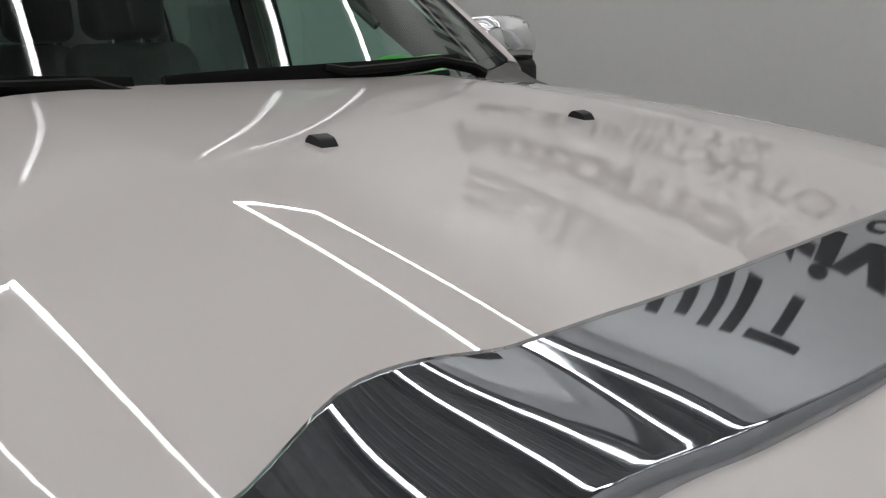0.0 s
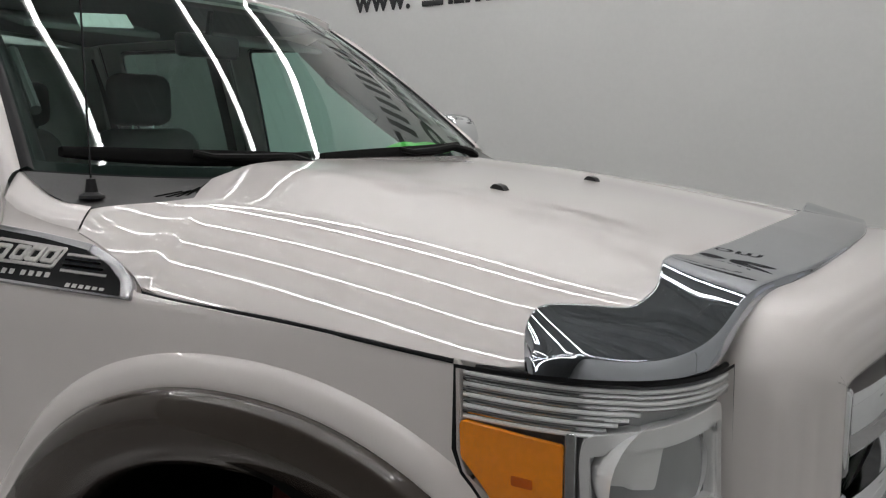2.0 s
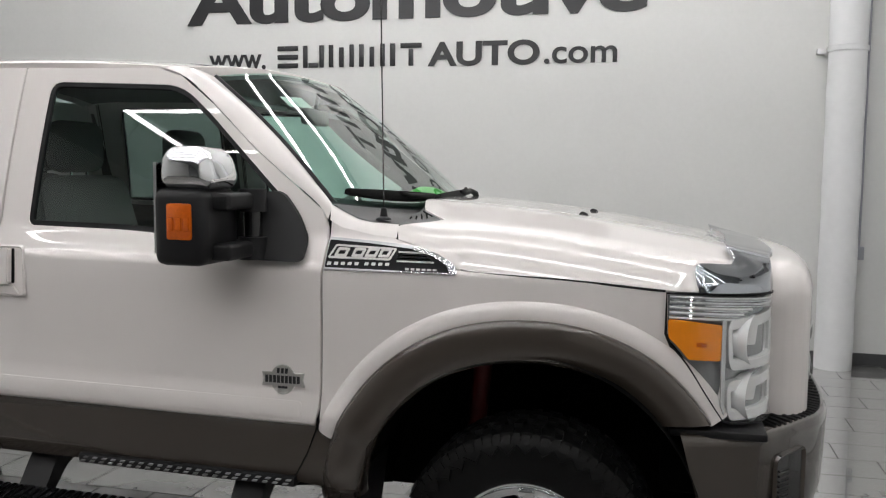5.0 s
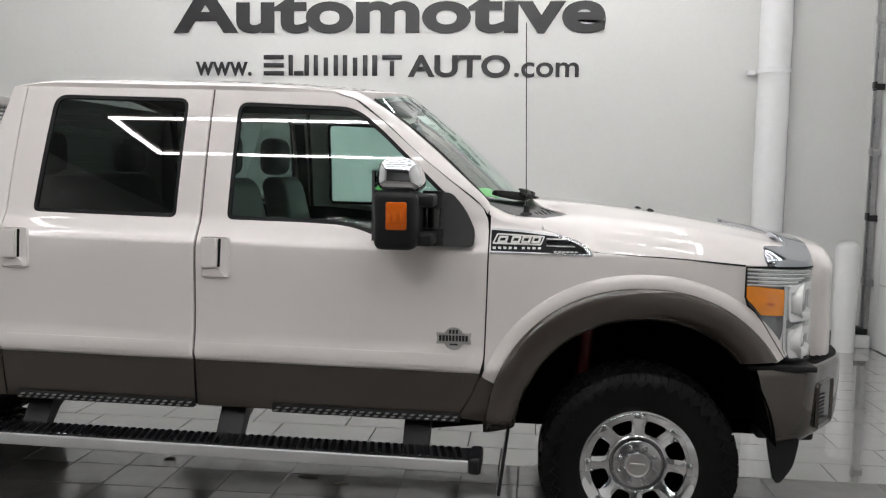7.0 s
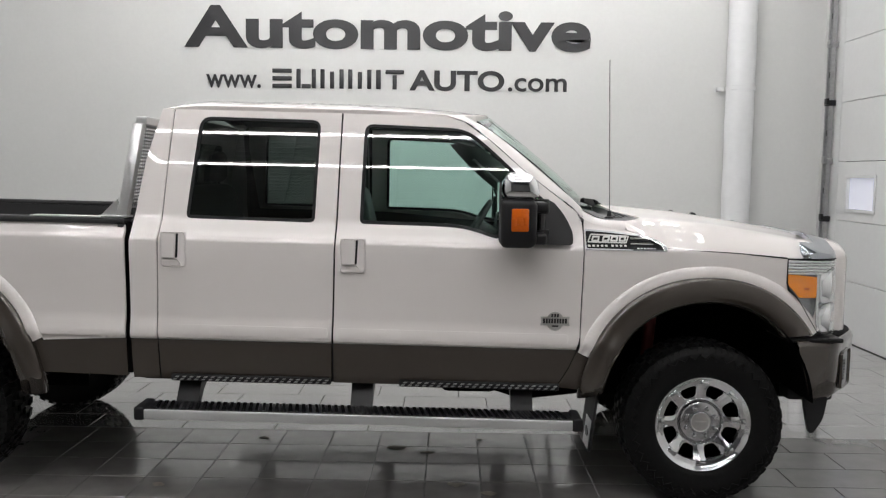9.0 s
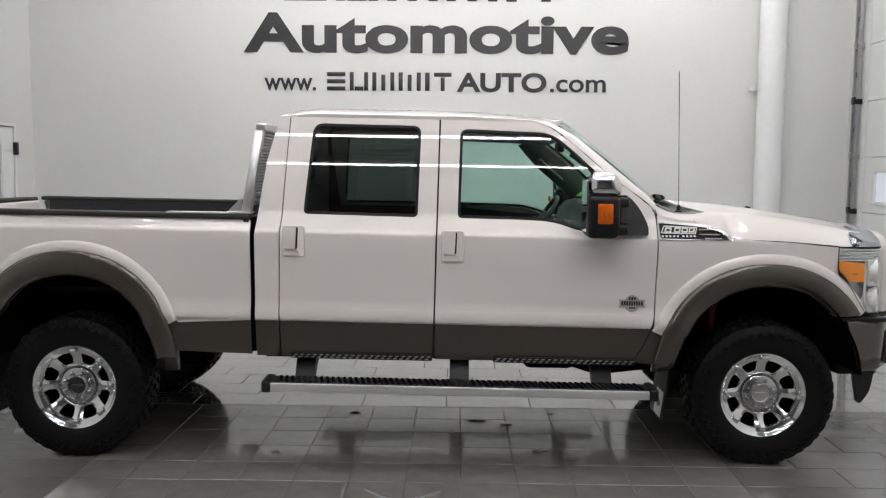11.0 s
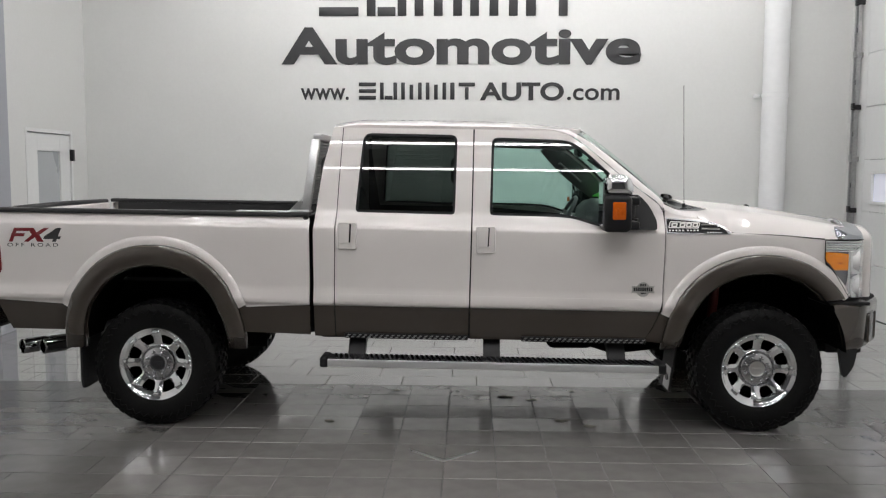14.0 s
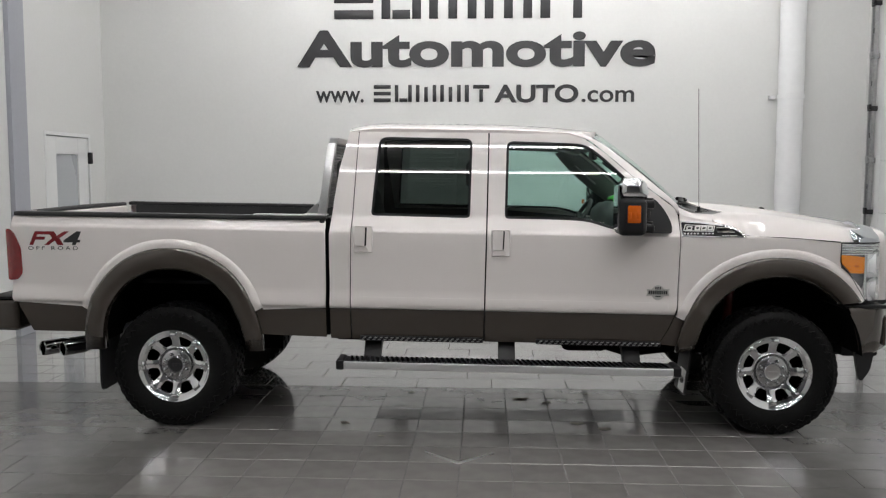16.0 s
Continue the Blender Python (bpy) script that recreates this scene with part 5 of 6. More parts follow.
def frame_path(u):
    """The outer edge of the grille frame, up one side, over the top and down the other: y, z and the inward way."""
    pts = [(-0.668, 0.855), (-0.668, 1.00), (-0.668, 1.15), (-0.667, 1.215), (-0.658, 1.258), (-0.630, 1.295), (-0.580, 1.320), (-0.50, 1.333), (-0.30, 1.338), (0.0, 1.340)]
    pts += [(-y, z) for y, z in pts[-2::-1]]
    i = u * (len(pts) - 1)
    k = min(int(i), len(pts) - 2)
    t = i - k
    at = lambda n: np.array(pts[min(max(n, 0), len(pts) - 1)])
    p0, p1, p2, p3 = at(k - 1), at(k), at(k + 1), at(k + 2)
    if k == 0:
        p0 = 2 * p1 - p2
    if k == len(pts) - 2:
        p3 = 2 * p2 - p1
    f = lambda t: 0.5 * (2 * p1 + (p2 - p0) * t + (2 * p0 - 5 * p1 + 4 * p2 - p3) * t * t + (3 * p1 - p0 - 3 * p2 + p3) * t ** 3)
    d = f(min(t + 0.01, 1.0)) - f(max(t - 0.01, 0.0))
    d /= np.linalg.norm(d)
    return f(t), np.array((d[1], -d[0]))


def grille_frame(u, v):
    p, n = frame_path(u)
    sec = [(0.67, 0.004), (0.70, 0.0), (0.745, 0.0), (0.775, 0.003), (0.802, 0.014), (0.824, 0.034), (0.838, 0.060), (0.845, 0.088), (0.846, 0.108), (0.842, 0.116), (0.832, 0.121), (0.79, 0.124)]
    i = v * (len(sec) - 1)
    k = min(int(i), len(sec) - 2)
    t = i - k
    x = sec[k][0] + (sec[k + 1][0] - sec[k][0]) * t
    d = sec[k][1] + (sec[k + 1][1] - sec[k][1]) * t
    y, z = p + n * d
    x += 0.062 * (1 - min(abs(y) / 0.62, 1.0) ** 2.2) * smooth(0.70, 0.80, x)
    return (x, y, z)


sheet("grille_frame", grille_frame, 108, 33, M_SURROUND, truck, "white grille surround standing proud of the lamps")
# chrome bars in the grille
for z0, z1 in ((1.075, 1.185), (0.90, 1.01)):
    bm = bmesh.new()
    n = 30
    rows = []
    for k in range(n + 1):
        y = -0.535 + 1.07 * k / n
        x = gx(y) + 0.005
        rows.append([bm.verts.new((x - d, y, z)) for d, z in ((0.06, z0), (0.008, z0 + 0.004), (0.0, z0 + 0.015), (-0.006, (z0 + z1) / 2), (0.0, z1 - 0.015), (0.008, z1 - 0.004), (0.06, z1))])
    for a, b in zip(rows, rows[1:]):
        for j in range(6):
            bm.faces.new((a[j], b[j], b[j + 1], a[j + 1]))
    bm.faces.new(rows[0])
    bm.faces.new(rows[-1][::-1])
    bmesh.ops.recalc_face_normals(bm, faces=bm.faces)
    part("grille_bar", bm, M_CHROME, truck, "wide chrome grille bar")
for side in (-1, 1):
    bm = bmesh.new()
    for z0, z1 in ((0.885, 1.03), (1.06, 1.20)):
        box(bm, 0.80, 0.862, side * 0.50, side * 0.545, z0, z1, 0.012, 3)
    part("grille_end", bm, M_CHROME, truck)
bm = bmesh.new()
lathe(bm, [(0.0, -0.02), (0.10, -0.02), (0.112, -0.012), (0.118, 0.0), (0.118, 0.02)], (0, 0, 0), "y", 40)
for v in bm.verts:
    v.co = Vector((0.915 - v.co.y, v.co.x * 1.15, 1.04 + v.co.z * 0.62))
part("grille_emblem", bm, M_DECALDARK, truck, "plain oval grille emblem")
for k in range(12):
    bm = bmesh.new()
    z = 0.86 + 0.027 * k
    box(bm, 0.79, 0.83, -0.53, 0.53, z, z + 0.008, 0.002)
    part("grille_slat", bm, M_GLOSSBLACK, truck)

# front bumper: brown, with lamp openings at its corners
BS = [0.0, 0.16, 0.30, 0.42, 0.55, 0.66, 0.82, 1.0]
bpx = curve(BS, [0.965, 0.955, 0.930, 0.895, 0.825, 0.755, 0.665, 0.455])
bpy_ = curve(BS, [0.0, 0.26, 0.47, 0.595, 0.705, 0.800, 0.893, 0.952])


def bumper_plan(s):
    """s from 0 (right end behind the arch) to 1 (left end)."""
    a = (s - 0.5) * 2
    return bpx(abs(a)), math.copysign(bpy_(abs(a)), a)


def bumper(u, v):
    x, y = bumper_plan(u)
    prof = [(-0.10, 0.846), (-0.02, 0.852), (-0.005, 0.845), (0.004, 0.825), (0.003, 0.79), (0.0, 0.70), (-0.006, 0.60), (-0.018, 0.555), (-0.045, 0.530), (-0.09, 0.525)]
    i = v * (len(prof) - 1)
    k = min(int(i), len(prof) - 2)
    t = i - k
    d = prof[k][0] + (prof[k + 1][0] - prof[k][0]) * t
    z = prof[k][1] + (prof[k + 1][1] - prof[k][1]) * t
    n = Vector((max(x - 0.45, 0.02), y * 0.55, 0)).normalized()
    cut_back = 0.085 * (0.85 - z) / 0.32 * (1 - smooth(0.46, 0.66, x))
    return (x + n.x * d + cut_back, y + n.y * d, z)


bp = sheet("front_bumper", bumper, 96, 27, M_BROWN, truck, "bronze brown front bumper with fog lamp openings")
# black tread strip on the bumper's top
for k in range(46):
    s = 0.16 + 0.68 * k / 45
    x, y = bumper_plan(s)
    bm = bmesh.new()
    n = Vector((max(x - 0.45, 0.02), y * 0.55, 0)).normalized()
    a, b = Vector((x, y, 0.855)) - n * 0.100, Vector((x, y, 0.852)) - n * 0.018
    rod(bm, a, b, 0.006, 6)
    part("step_rib", bm, M_BLACK, bp)
for side in (1, -1):
    s = 0.5 - side * 0.312
    x, y = bumper_plan(s)
    x1, y1 = bumper_plan(s - 0.01)
    x2, y2 = bumper_plan(s + 0.01)
    t = Vector((x2 - x1, y2 - y1, 0)).normalized()
    n = Vector((t.y, -t.x, 0))
    if n.x < 0:
        n = -n
    fl_o = rounded([(-0.078, -0.108), (0.084, -0.098), (0.084, 0.094), (-0.078, 0.084)], 0.028)

    def to(u, v, w):
        p = Vector((x, y, 0.685)) + t * u + n * w
        return (p.x, p.y, p.z + v)
    bm = bmesh.new()
    prism(bm, fl_o, lambda u, v, w: to(u, v, 0.004 - w), 0.02)
    fo = part("fog_recess", bm, M_GLOSSBLACK, bp, "black fog lamp opening")
    bm = bmesh.new()
    inn = grow(fl_o, -0.010)
    a = [bm.verts.new(to(u, v, 0.001)) for u, v in grow(fl_o, 0.004)]
    b = [bm.verts.new(to(u, v, 0.012)) for u, v in fl_o]
    c = [bm.verts.new(to(u, v, 0.004)) for u, v in inn]
    for p, q in ((a, b), (b, c)):
        for k in range(len(p)):
            bm.faces.new((p[k], p[(k + 1) % len(p)], q[(k + 1) % len(q)], q[k]))
    bmesh.ops.recalc_face_normals(bm, faces=bm.faces)
    part("fog_bezel", bm, M_BROWN, bp)
    bm = bmesh.new()
    for k in range(7):
        z = -0.06 + 0.016 * k
        rod(bm, to(-0.055, z, 0.005), to(-0.005, z, 0.005), 0.004, 6)
    part("fog_lamp", bm, M_BLACK, bp, "ribbed fog lamp")
    # lower valance
    bm = bmesh.new()
    pts = [(0.525, 0.545), (0.665, 0.545), (0.652, 0.47), (0.640, 0.420), (0.590, 0.356), (0.565, 0.358), (0.548, 0.43)]
    prism(bm, rounded(pts, 0.02), lambda u, v, w: (u, side * (-0.90 + w + 0.25 * max(0, u - 0.5)), v), 0.03)
    part("air_dam", bm, M_BLACK, truck, "dark plastic air dam below the bumper")
bm = bmesh.new()
box(bm, 0.55, 0.80, -0.62, 0.62, 0.46, 0.58, 0.02)
part("valance", bm, M_BLACK, truck)

# black filler between the fender flare and the bumper
for side in (1, -1):
    bm = bmesh.new()
    box(bm, 0.42, 0.70, *sorted((side * -0.93, side * -0.60)), 0.838, 0.862, 0.006)
    part("bumper_filler", bm, M_BLACK, truck)


# ---- mirrors ----
def mirror(side):
    yy = lambda y: side * y
    bm = bmesh.new()
    prism(bm, rounded([(-0.925, 1.535), (-0.80, 1.545), (-0.735, 1.47), (-0.695, 1.385), (-0.70, 1.325), (-0.93, 1.330)], [0.02, 0.03, 0.05, 0.05, 0.02, 0.02]),
          lambda u, v, w: (u, yy(-half(v + 0.005) - 0.012 - w * (0.5 + 0.5 * smooth(-0.7, -0.9, u))), v), 0.035)
    mi = part("mirror", bm, M_BLACK, truck, "black towing mirror with chrome cap")
    for z in (1.515, 1.365):
        bm = bmesh.new()
        a, b = sorted((yy(-0.97), yy(-1.22)))
        box(bm, -0.945, -0.845, a, b, z - 0.025, z + 0.025, 0.012, 3)
        part("arm", bm, M_BLACK, mi)
        bm = bmesh.new()
        rod(bm, (-0.865, yy(-1.03), z - 0.035), (-0.865, yy(-1.03), z + 0.035), 0.045, 20)
        part("pivot", bm, M_BLACK, mi)
    bm = bmesh.new()
    rod(bm, (-0.865, yy(-1.03), 1.39), (-0.865, yy(-1.03), 1.49), 0.03, 16)
    part("pivot_post", bm, M_GLOSSBLACK, mi)
    bm = bmesh.new()
    a, b = sorted((yy(-1.050), yy(-1.270)))
    vs = box(bm, -1.070, -0.878, a, b, 1.325, 1.555, 0.03, 3)
    for v in bm.verts:
        if v.co.x > -0.97:
            v.co.x -= 0.03 * abs(v.co.z - 1.44) / 0.12
    part("mirror_shell", bm, M_BLACK, mi)
    bm = bmesh.new()
    box(bm, -1.066, -0.878, a, b, 1.548, 1.678, 0.050, 6)
    for v in bm.verts:
        t = (v.co.z - 1.556) / 0.116
        v.co.x -= 0.030 * max(t, 0) * smooth(-1.03, -0.90, v.co.x) - 0.008 * max(t, 0) * smooth(-1.0, -1.06, v.co.x)
        v.co.y += side * 0.01 * t * (1 if abs(v.co.y) > 1.2 else 0)
    part("mirror_cap", bm, M_CHROME, mi, "chrome mirror cap")
    bm = bmesh.new()
    box(bm, -1.022, -0.938, *sorted((yy(-1.23), yy(-1.277))), 1.402, 1.512, 0.010, 2)
    am = part("mirror_marker", bm, M_MARKER, mi, "amber marker lamp")
    for k in range(3):
        bm = bmesh.new()
        box(bm, -1.016 + 0.026 * k, -0.996 + 0.026 * k, *sorted((yy(-1.2765), yy(-1.280))), 1.43, 1.47, 0.003)
        part("marker_ridge", bm, M_MARKER, am)
    bm = bmesh.new()
    box(bm, -1.078, -1.068, *sorted((yy(-1.075), yy(-1.245))), 1.36, 1.63, 0.0)
    part("mirror_glass", bm, M_CHROME, mi, "mirror glass")
    return mi


mirror(1)
far = mirror(-1)
for ob in far.children:
    if ob.name.split(".")[0] in ("mirror_shell", "mirror_cap", "mirror_marker", "mirror_glass"):
        ob.data.transform(Matrix.Translation((0.075, -0.045, -0.045)))

# ---- cab interior ----


def dash(u, v):
    y = (2 * u - 1) * 0.86
    prof = [(-0.55, 1.44), (-0.66, 1.465), (-0.80, 1.47), (-0.92, 1.455), (-0.98, 1.40), (-1.0, 1.30), (-0.96, 1.15), (-0.90, 0.9)]
    i = v * (len(prof) - 1)
    k = min(int(i), len(prof) - 2)
    t = i - k
    x = prof[k][0] + (prof[k + 1][0] - prof[k][0]) * t
    z = prof[k][1] + (prof[k + 1][1] - prof[k][1]) * t
    hump = 0.035 * math.exp(-((y - 0.38) / 0.2) ** 2) * smooth(0.2, 0.5, v) * (1 - smooth(0.6, 0.8, v))
    return (x, y, z + hump)


sheet("dashboard", dash, 30, 21, M_TRIM, truck, "dark dashboard")
sw = bmesh.new()
c = Vector((-1.14, 0.40, 1.33))
q = Vector((-0.82, 0, 0.5)).normalized().to_track_quat("Z", "Y")
tube(sw, [c + q @ Vector((0.185 * math.cos(a), 0.185 * math.sin(a), 0)) for a in np.linspace(0, 2 * math.pi, 33)], 0.016, 10)
for a in (0.3, math.pi - 0.3, -math.pi / 2):
    rod(sw, c + q @ Vector((0.04 * math.cos(a), 0.04 * math.sin(a), -0.01)), c + q @ Vector((0.18 * math.cos(a), 0.18 * math.sin(a), 0)), 0.016, 8)
rod(sw, c + q @ Vector((0, 0, -0.22)), c + q @ Vector((0, 0, 0.01)), 0.06, 20)
part("steering_wheel", sw, M_TRIM, truck, "dark steering wheel")


def seat(x, y, w, hr, name="seat"):
    bm = bmesh.new()
    box(bm, x - 0.25, x + 0.25, y - w / 2, y + w / 2, 0.98, 1.12, 0.05, 3)
    st = part(name, bm, M_SEAT, truck, "dark leather seat with headrest")
    bm = bmesh.new()
    box(bm, x - 0.36, x - 0.22, y - w / 2, y + w / 2, 1.06, 1.58, 0.06, 4)
    for v in bm.verts:
        v.co.x -= 0.22 * (v.co.z - 1.06)
        k = smooth(1.35, 1.6, v.co.z)
        v.co.y = y + (v.co.y - y) * (1 - 0.2 * k)
    part("backrest", bm, M_SEAT, st)
    for hy in hr:
        bm = bmesh.new()
        box(bm, x - 0.50, x - 0.38, hy - 0.14, hy + 0.14, 1.59, 1.80, 0.055, 4)
        part("headrest", bm, M_TRIM, st)
        bm = bmesh.new()
        for d in (-0.05, 0.05):
            rod(bm, (x - 0.42, hy + d, 1.52), (x - 0.43, hy + d, 1.64), 0.006, 8)
        part("headrest_post", bm, M_CHROME, st)


seat(-1.52, -0.42, 0.52, (-0.42,))
seat(-1.52, 0.42, 0.52, (0.42,))
seat(-2.42, 0.0, 1.40, (-0.45, 0.45), "rear_bench")
bm = bmesh.new()
box(bm, -1.75, -1.0, -0.14, 0.14, 0.95, 1.2, 0.03, 3)
part("centre_console", bm, M_TRIM, truck)


def liner_roof(x, y):
    a, b, z = roof(x, y)
    return (a, b * 0.97, z - 0.045)


patch("headliner", [(-1.18, 0.62), (-1.4, 0.74), (-2.7, 0.74), (-2.7, -0.74), (-1.4, -0.74), (-1.18, -0.62)], liner_roof, M_HEADLINER, truck, step=0.08, hem=0.0, out=(0, 0, -1))
for side in (1, -1):
    patch("door_trim", [(-0.80, 1.325), (-1.75, 1.395), (-1.88, 1.395), (-1.88, 1.90), (-1.94, 1.90), (-1.94, 1.395), (-2.66, 1.395), (-2.72, 1.90), (-2.74, 1.90), (-2.74, 0.70), (-0.80, 0.70)], inset(flank, 0.07), M_TRIM, truck, side=side, step=0.07, hem=0.0)
for side in (1, -1):
    def pillar_trim(u, v):
        p = Vector(ws(-0.955, 0.99 - 0.94 * u)) + Vector((-0.030, 0.035, -0.030))
        q = p + Vector((-0.125 - 0.06 * math.sin(math.pi * u), -0.030, -0.045 - 0.02 * u)) * (0.3 if side > 0 else 1.0)
        r = p.lerp(q, v) + Vector((-0.2, 0.8, -0.3)) * (0.022 * math.sin(math.pi * v))
        return (r.x, side * r.y, r.z)
    pt = sheet("pillar_trim", pillar_trim, 18, 8, M_TRIM, truck, "dark inner pillar trim", flip=side > 0)
    bm = bmesh.new()
    tube(bm, [(lambda p: (p[0] + 0.0, p[1] - side * -0.035, p[2] - 0.02))(pillar_trim(u, 0.55)) for u in np.linspace(0.25, 0.62, 10)], 0.014, 8)
    part("grab_handle", bm, M_TRIM, pt)
for y in (-0.34, 0.40):
    bm = bmesh.new()
    box(bm, -1.33, -1.15, y - 0.22, y + 0.22, 1.895, 1.915, 0.008)
    for v in bm.verts:
        v.co.z -= 0.25 * (v.co.x + 1.33)
    part("sun_visor", bm, M_HEADLINER, truck)
bm = bmesh.new()
box(bm, -1.10, -1.06, -0.12, 0.12, 1.80, 1.87, 0.015, 3)
rod(bm, (-1.08, 0, 1.86), (-1.06, 0, 1.94), 0.01, 8)
part("rear_view_mirror", bm, M_BLACK, truck)
bm = bmesh.new()
bx = [tuple(ws(-0.70 + 0.19 * a + 0.01 * b, 0.735 + 0.085 * b)) for a, b in ((0, 0), (1, 0), (1, 1), (0, 1))]
vs = [bm.verts.new(Vector(p) - Vector((0.006, 0, 0.009))) for p in bx]
bm.faces.new(vs)
so = part("window_sticker", bm, M_PAPER, truck, "small white sticker on the windscreen", flat=True)
so.modifiers.new("thick", "SOLIDIFY").thickness = 0.0006
bm = bmesh.new()
cl = lambda u, v: (-0.665 - 0.19 * v + 0.012 * math.sin(7 * u), 0.47 + 0.37 * u, 1.476 + (0.062 + 0.012 * math.sin(9 * u)) * math.sin(math.pi * (0.08 + 0.84 * u)) * math.sin(math.pi * (0.1 + 0.8 * v)))
g = sheet("dash_cloth", cl, 24, 10, M_GREEN, None)
g.modifiers.new("thick", "SOLIDIFY").thickness = 0.004
tagged(g, "bright green cloth lying on the dashboard", "cloth")

# ---- cargo bed, rack, rear ----
def raked(bm):
    for v in bm.verts:
        v.co.z += rake(v.co.x)
    return bm


bm = bmesh.new()
for a, b, w in ((-4.95, -4.56, 0.885), (-4.5599, -3.3301, 0.61), (-3.33, -2.95, 0.885)):
    box(bm, a, b, -w, w, 0.90, 0.925)
part("bed_floor", raked(bm), M_BEDLINER, truck)
bm = bmesh.new()
box(bm, -2.965, -2.93, -0.985, 0.985, 0.90, 1.396, 0.008)
part("bed_front_wall", raked(bm), M_BEDLINER, truck)
bm = bmesh.new()
box(bm, -2.945, -2.90, -0.975, 0.975, 0.63, 1.39, 0.004)
part("gap_filler", raked(bm), M_DARK, truck)
bm = bmesh.new()
box(bm, -5.02, -4.965, -0.80, 0.80, 0.84, 1.385, 0.015, 3)
tg = part("tailgate", raked(bm), M_WHITE, truck, "white tailgate")
bm = bmesh.new()
tube(bm, [(-4.995, -0.80 + 1.6 * k / 24, 1.430 + 0.008 * math.sin(math.pi * k / 24)) for k in range(25)], 0.017, 8)
part("tailgate_cap", bm, M_BEDLINER, tg, "black tailgate cap")
bm = bmesh.new()
for a, b in ((-4.98, -4.93),):
    box(bm, a, b, -0.885, -0.81, 1.385, 1.412, 0.005)
part("latch_block", raked(bm), M_WHITE, truck)
bm = bmesh.new()
box(bm, -2.922, -2.866, -0.815, 0.815, 1.896, 1.938, 0.006, 2)
hr = part("headache_rack", bm, M_ALU, truck, "aluminium headache rack with mesh screen")
for sd in (-1, 1):
    bm = bmesh.new()
    box(bm, -0.040, 0.014, sd * 0.945, sd * 0.885, 1.434, 1.900, 0.006)
    for v in bm.verts:
        v.co.y -= math.copysign(0.20 * (v.co.z - 1.434), v.co.y)
        v.co.x += -2.944 + 0.055 * (v.co.z - 1.434) + (0.03 if v.co.z > 1.88 else 0.0)
    part("rack_post", bm, M_ALU, hr)
    bm = bmesh.new()
    y = sd * 0.925
    box(bm, -3.075, -2.92, y - 0.045, y + 0.045, 1.426, 1.436, 0.003)
    prism(bm, [(-3.065, 1.436), (-2.982, 1.436), (-2.982, 1.520)], lambda u, v, w, y=y: (u, y - 0.004 + w, v), 0.008)
    part("rack_foot", bm, M_ALU, hr)
bm = bmesh.new()
for k in range(56):
    y = -0.90 + 1.8 * k / 55
    rod(bm, (-2.935, y, 1.47), (-2.910, y * 0.9, 1.90), 0.003, 4)
for k in range(24):
    z = 1.475 + 0.018 * k
    hw = 0.90 - 0.20 * (z - 1.44)
    rod(bm, (-2.935 + 0.058 * (z - 1.47), -hw, z), (-2.935 + 0.058 * (z - 1.47), hw, z), 0.0045, 4)
part("mesh_screen", bm, M_STEEL, hr, flat=True)
bm = bmesh.new()
box(bm, -2.83, -2.74, -0.16, 0.16, 1.975, 2.005, 0.012, 3)
part("brake_lamp", raked(bm), M_WHITE, truck)
# tool box edge strip on the rail by the rack
bm = bmesh.new()
box(bm, -3.40, -3.05, -0.985, -0.90, 1.413, 1.420, 0.002)
part("rail_plate", raked(bm), M_ALU, truck)
# rear bumper and exhaust
bm = bmesh.new()
box(bm, -5.24, -5.03, -0.93, 0.93, 0.597, 0.815, 0.035, 4)
part("rear_bumper", raked(bm), M_BROWN, truck, "dark rear bumper")
bm = bmesh.new()
box(bm, -5.235, -5.02, -0.925, 0.925, 0.814, 0.832, 0.006)
part("bumper_step", raked(bm), M_BLACK, truck)
for y, x0 in ((-0.80, -4.672), (-0.80, -4.810)):
    bm = bmesh.new()
    d = 0.046
    lathe(bm, [(d - 0.005, 0.06), (d - 0.004, -0.12), (d, -0.125), (d + 0.004, -0.12), (d + 0.004, 0.03), (d - 0.01, 0.06), (0.03, 0.16)], (0, 0, 0), "y", 28)
    mm = Matrix.Translation((x0, y, 0.512)) @ Euler((0, 0, radians(-38))).to_matrix().to_4x4()
    for v in bm.verts:
        v.co = mm @ v.co
    part("exhaust_tip", bm, M_CHROME, truck, "polished exhaust tip")
    bm = bmesh.new()
    lathe(bm, [(0.0, 0.02), (d - 0.005, 0.02)], (0, 0, 0), "y", 28)
    for v in bm.verts:
        v.co = mm @ v.co
    part("exhaust_bore", bm, M_DARK, truck)
bm = bmesh.new()
tube(bm, [(-4.80, -0.68, 0.50), (-4.62, -0.62, 0.52), (-4.40, -0.55, 0.60), (-4.3, -0.5, 0.62)], 0.045, 14)
part("tail_pipe", bm, M_STEEL, truck)
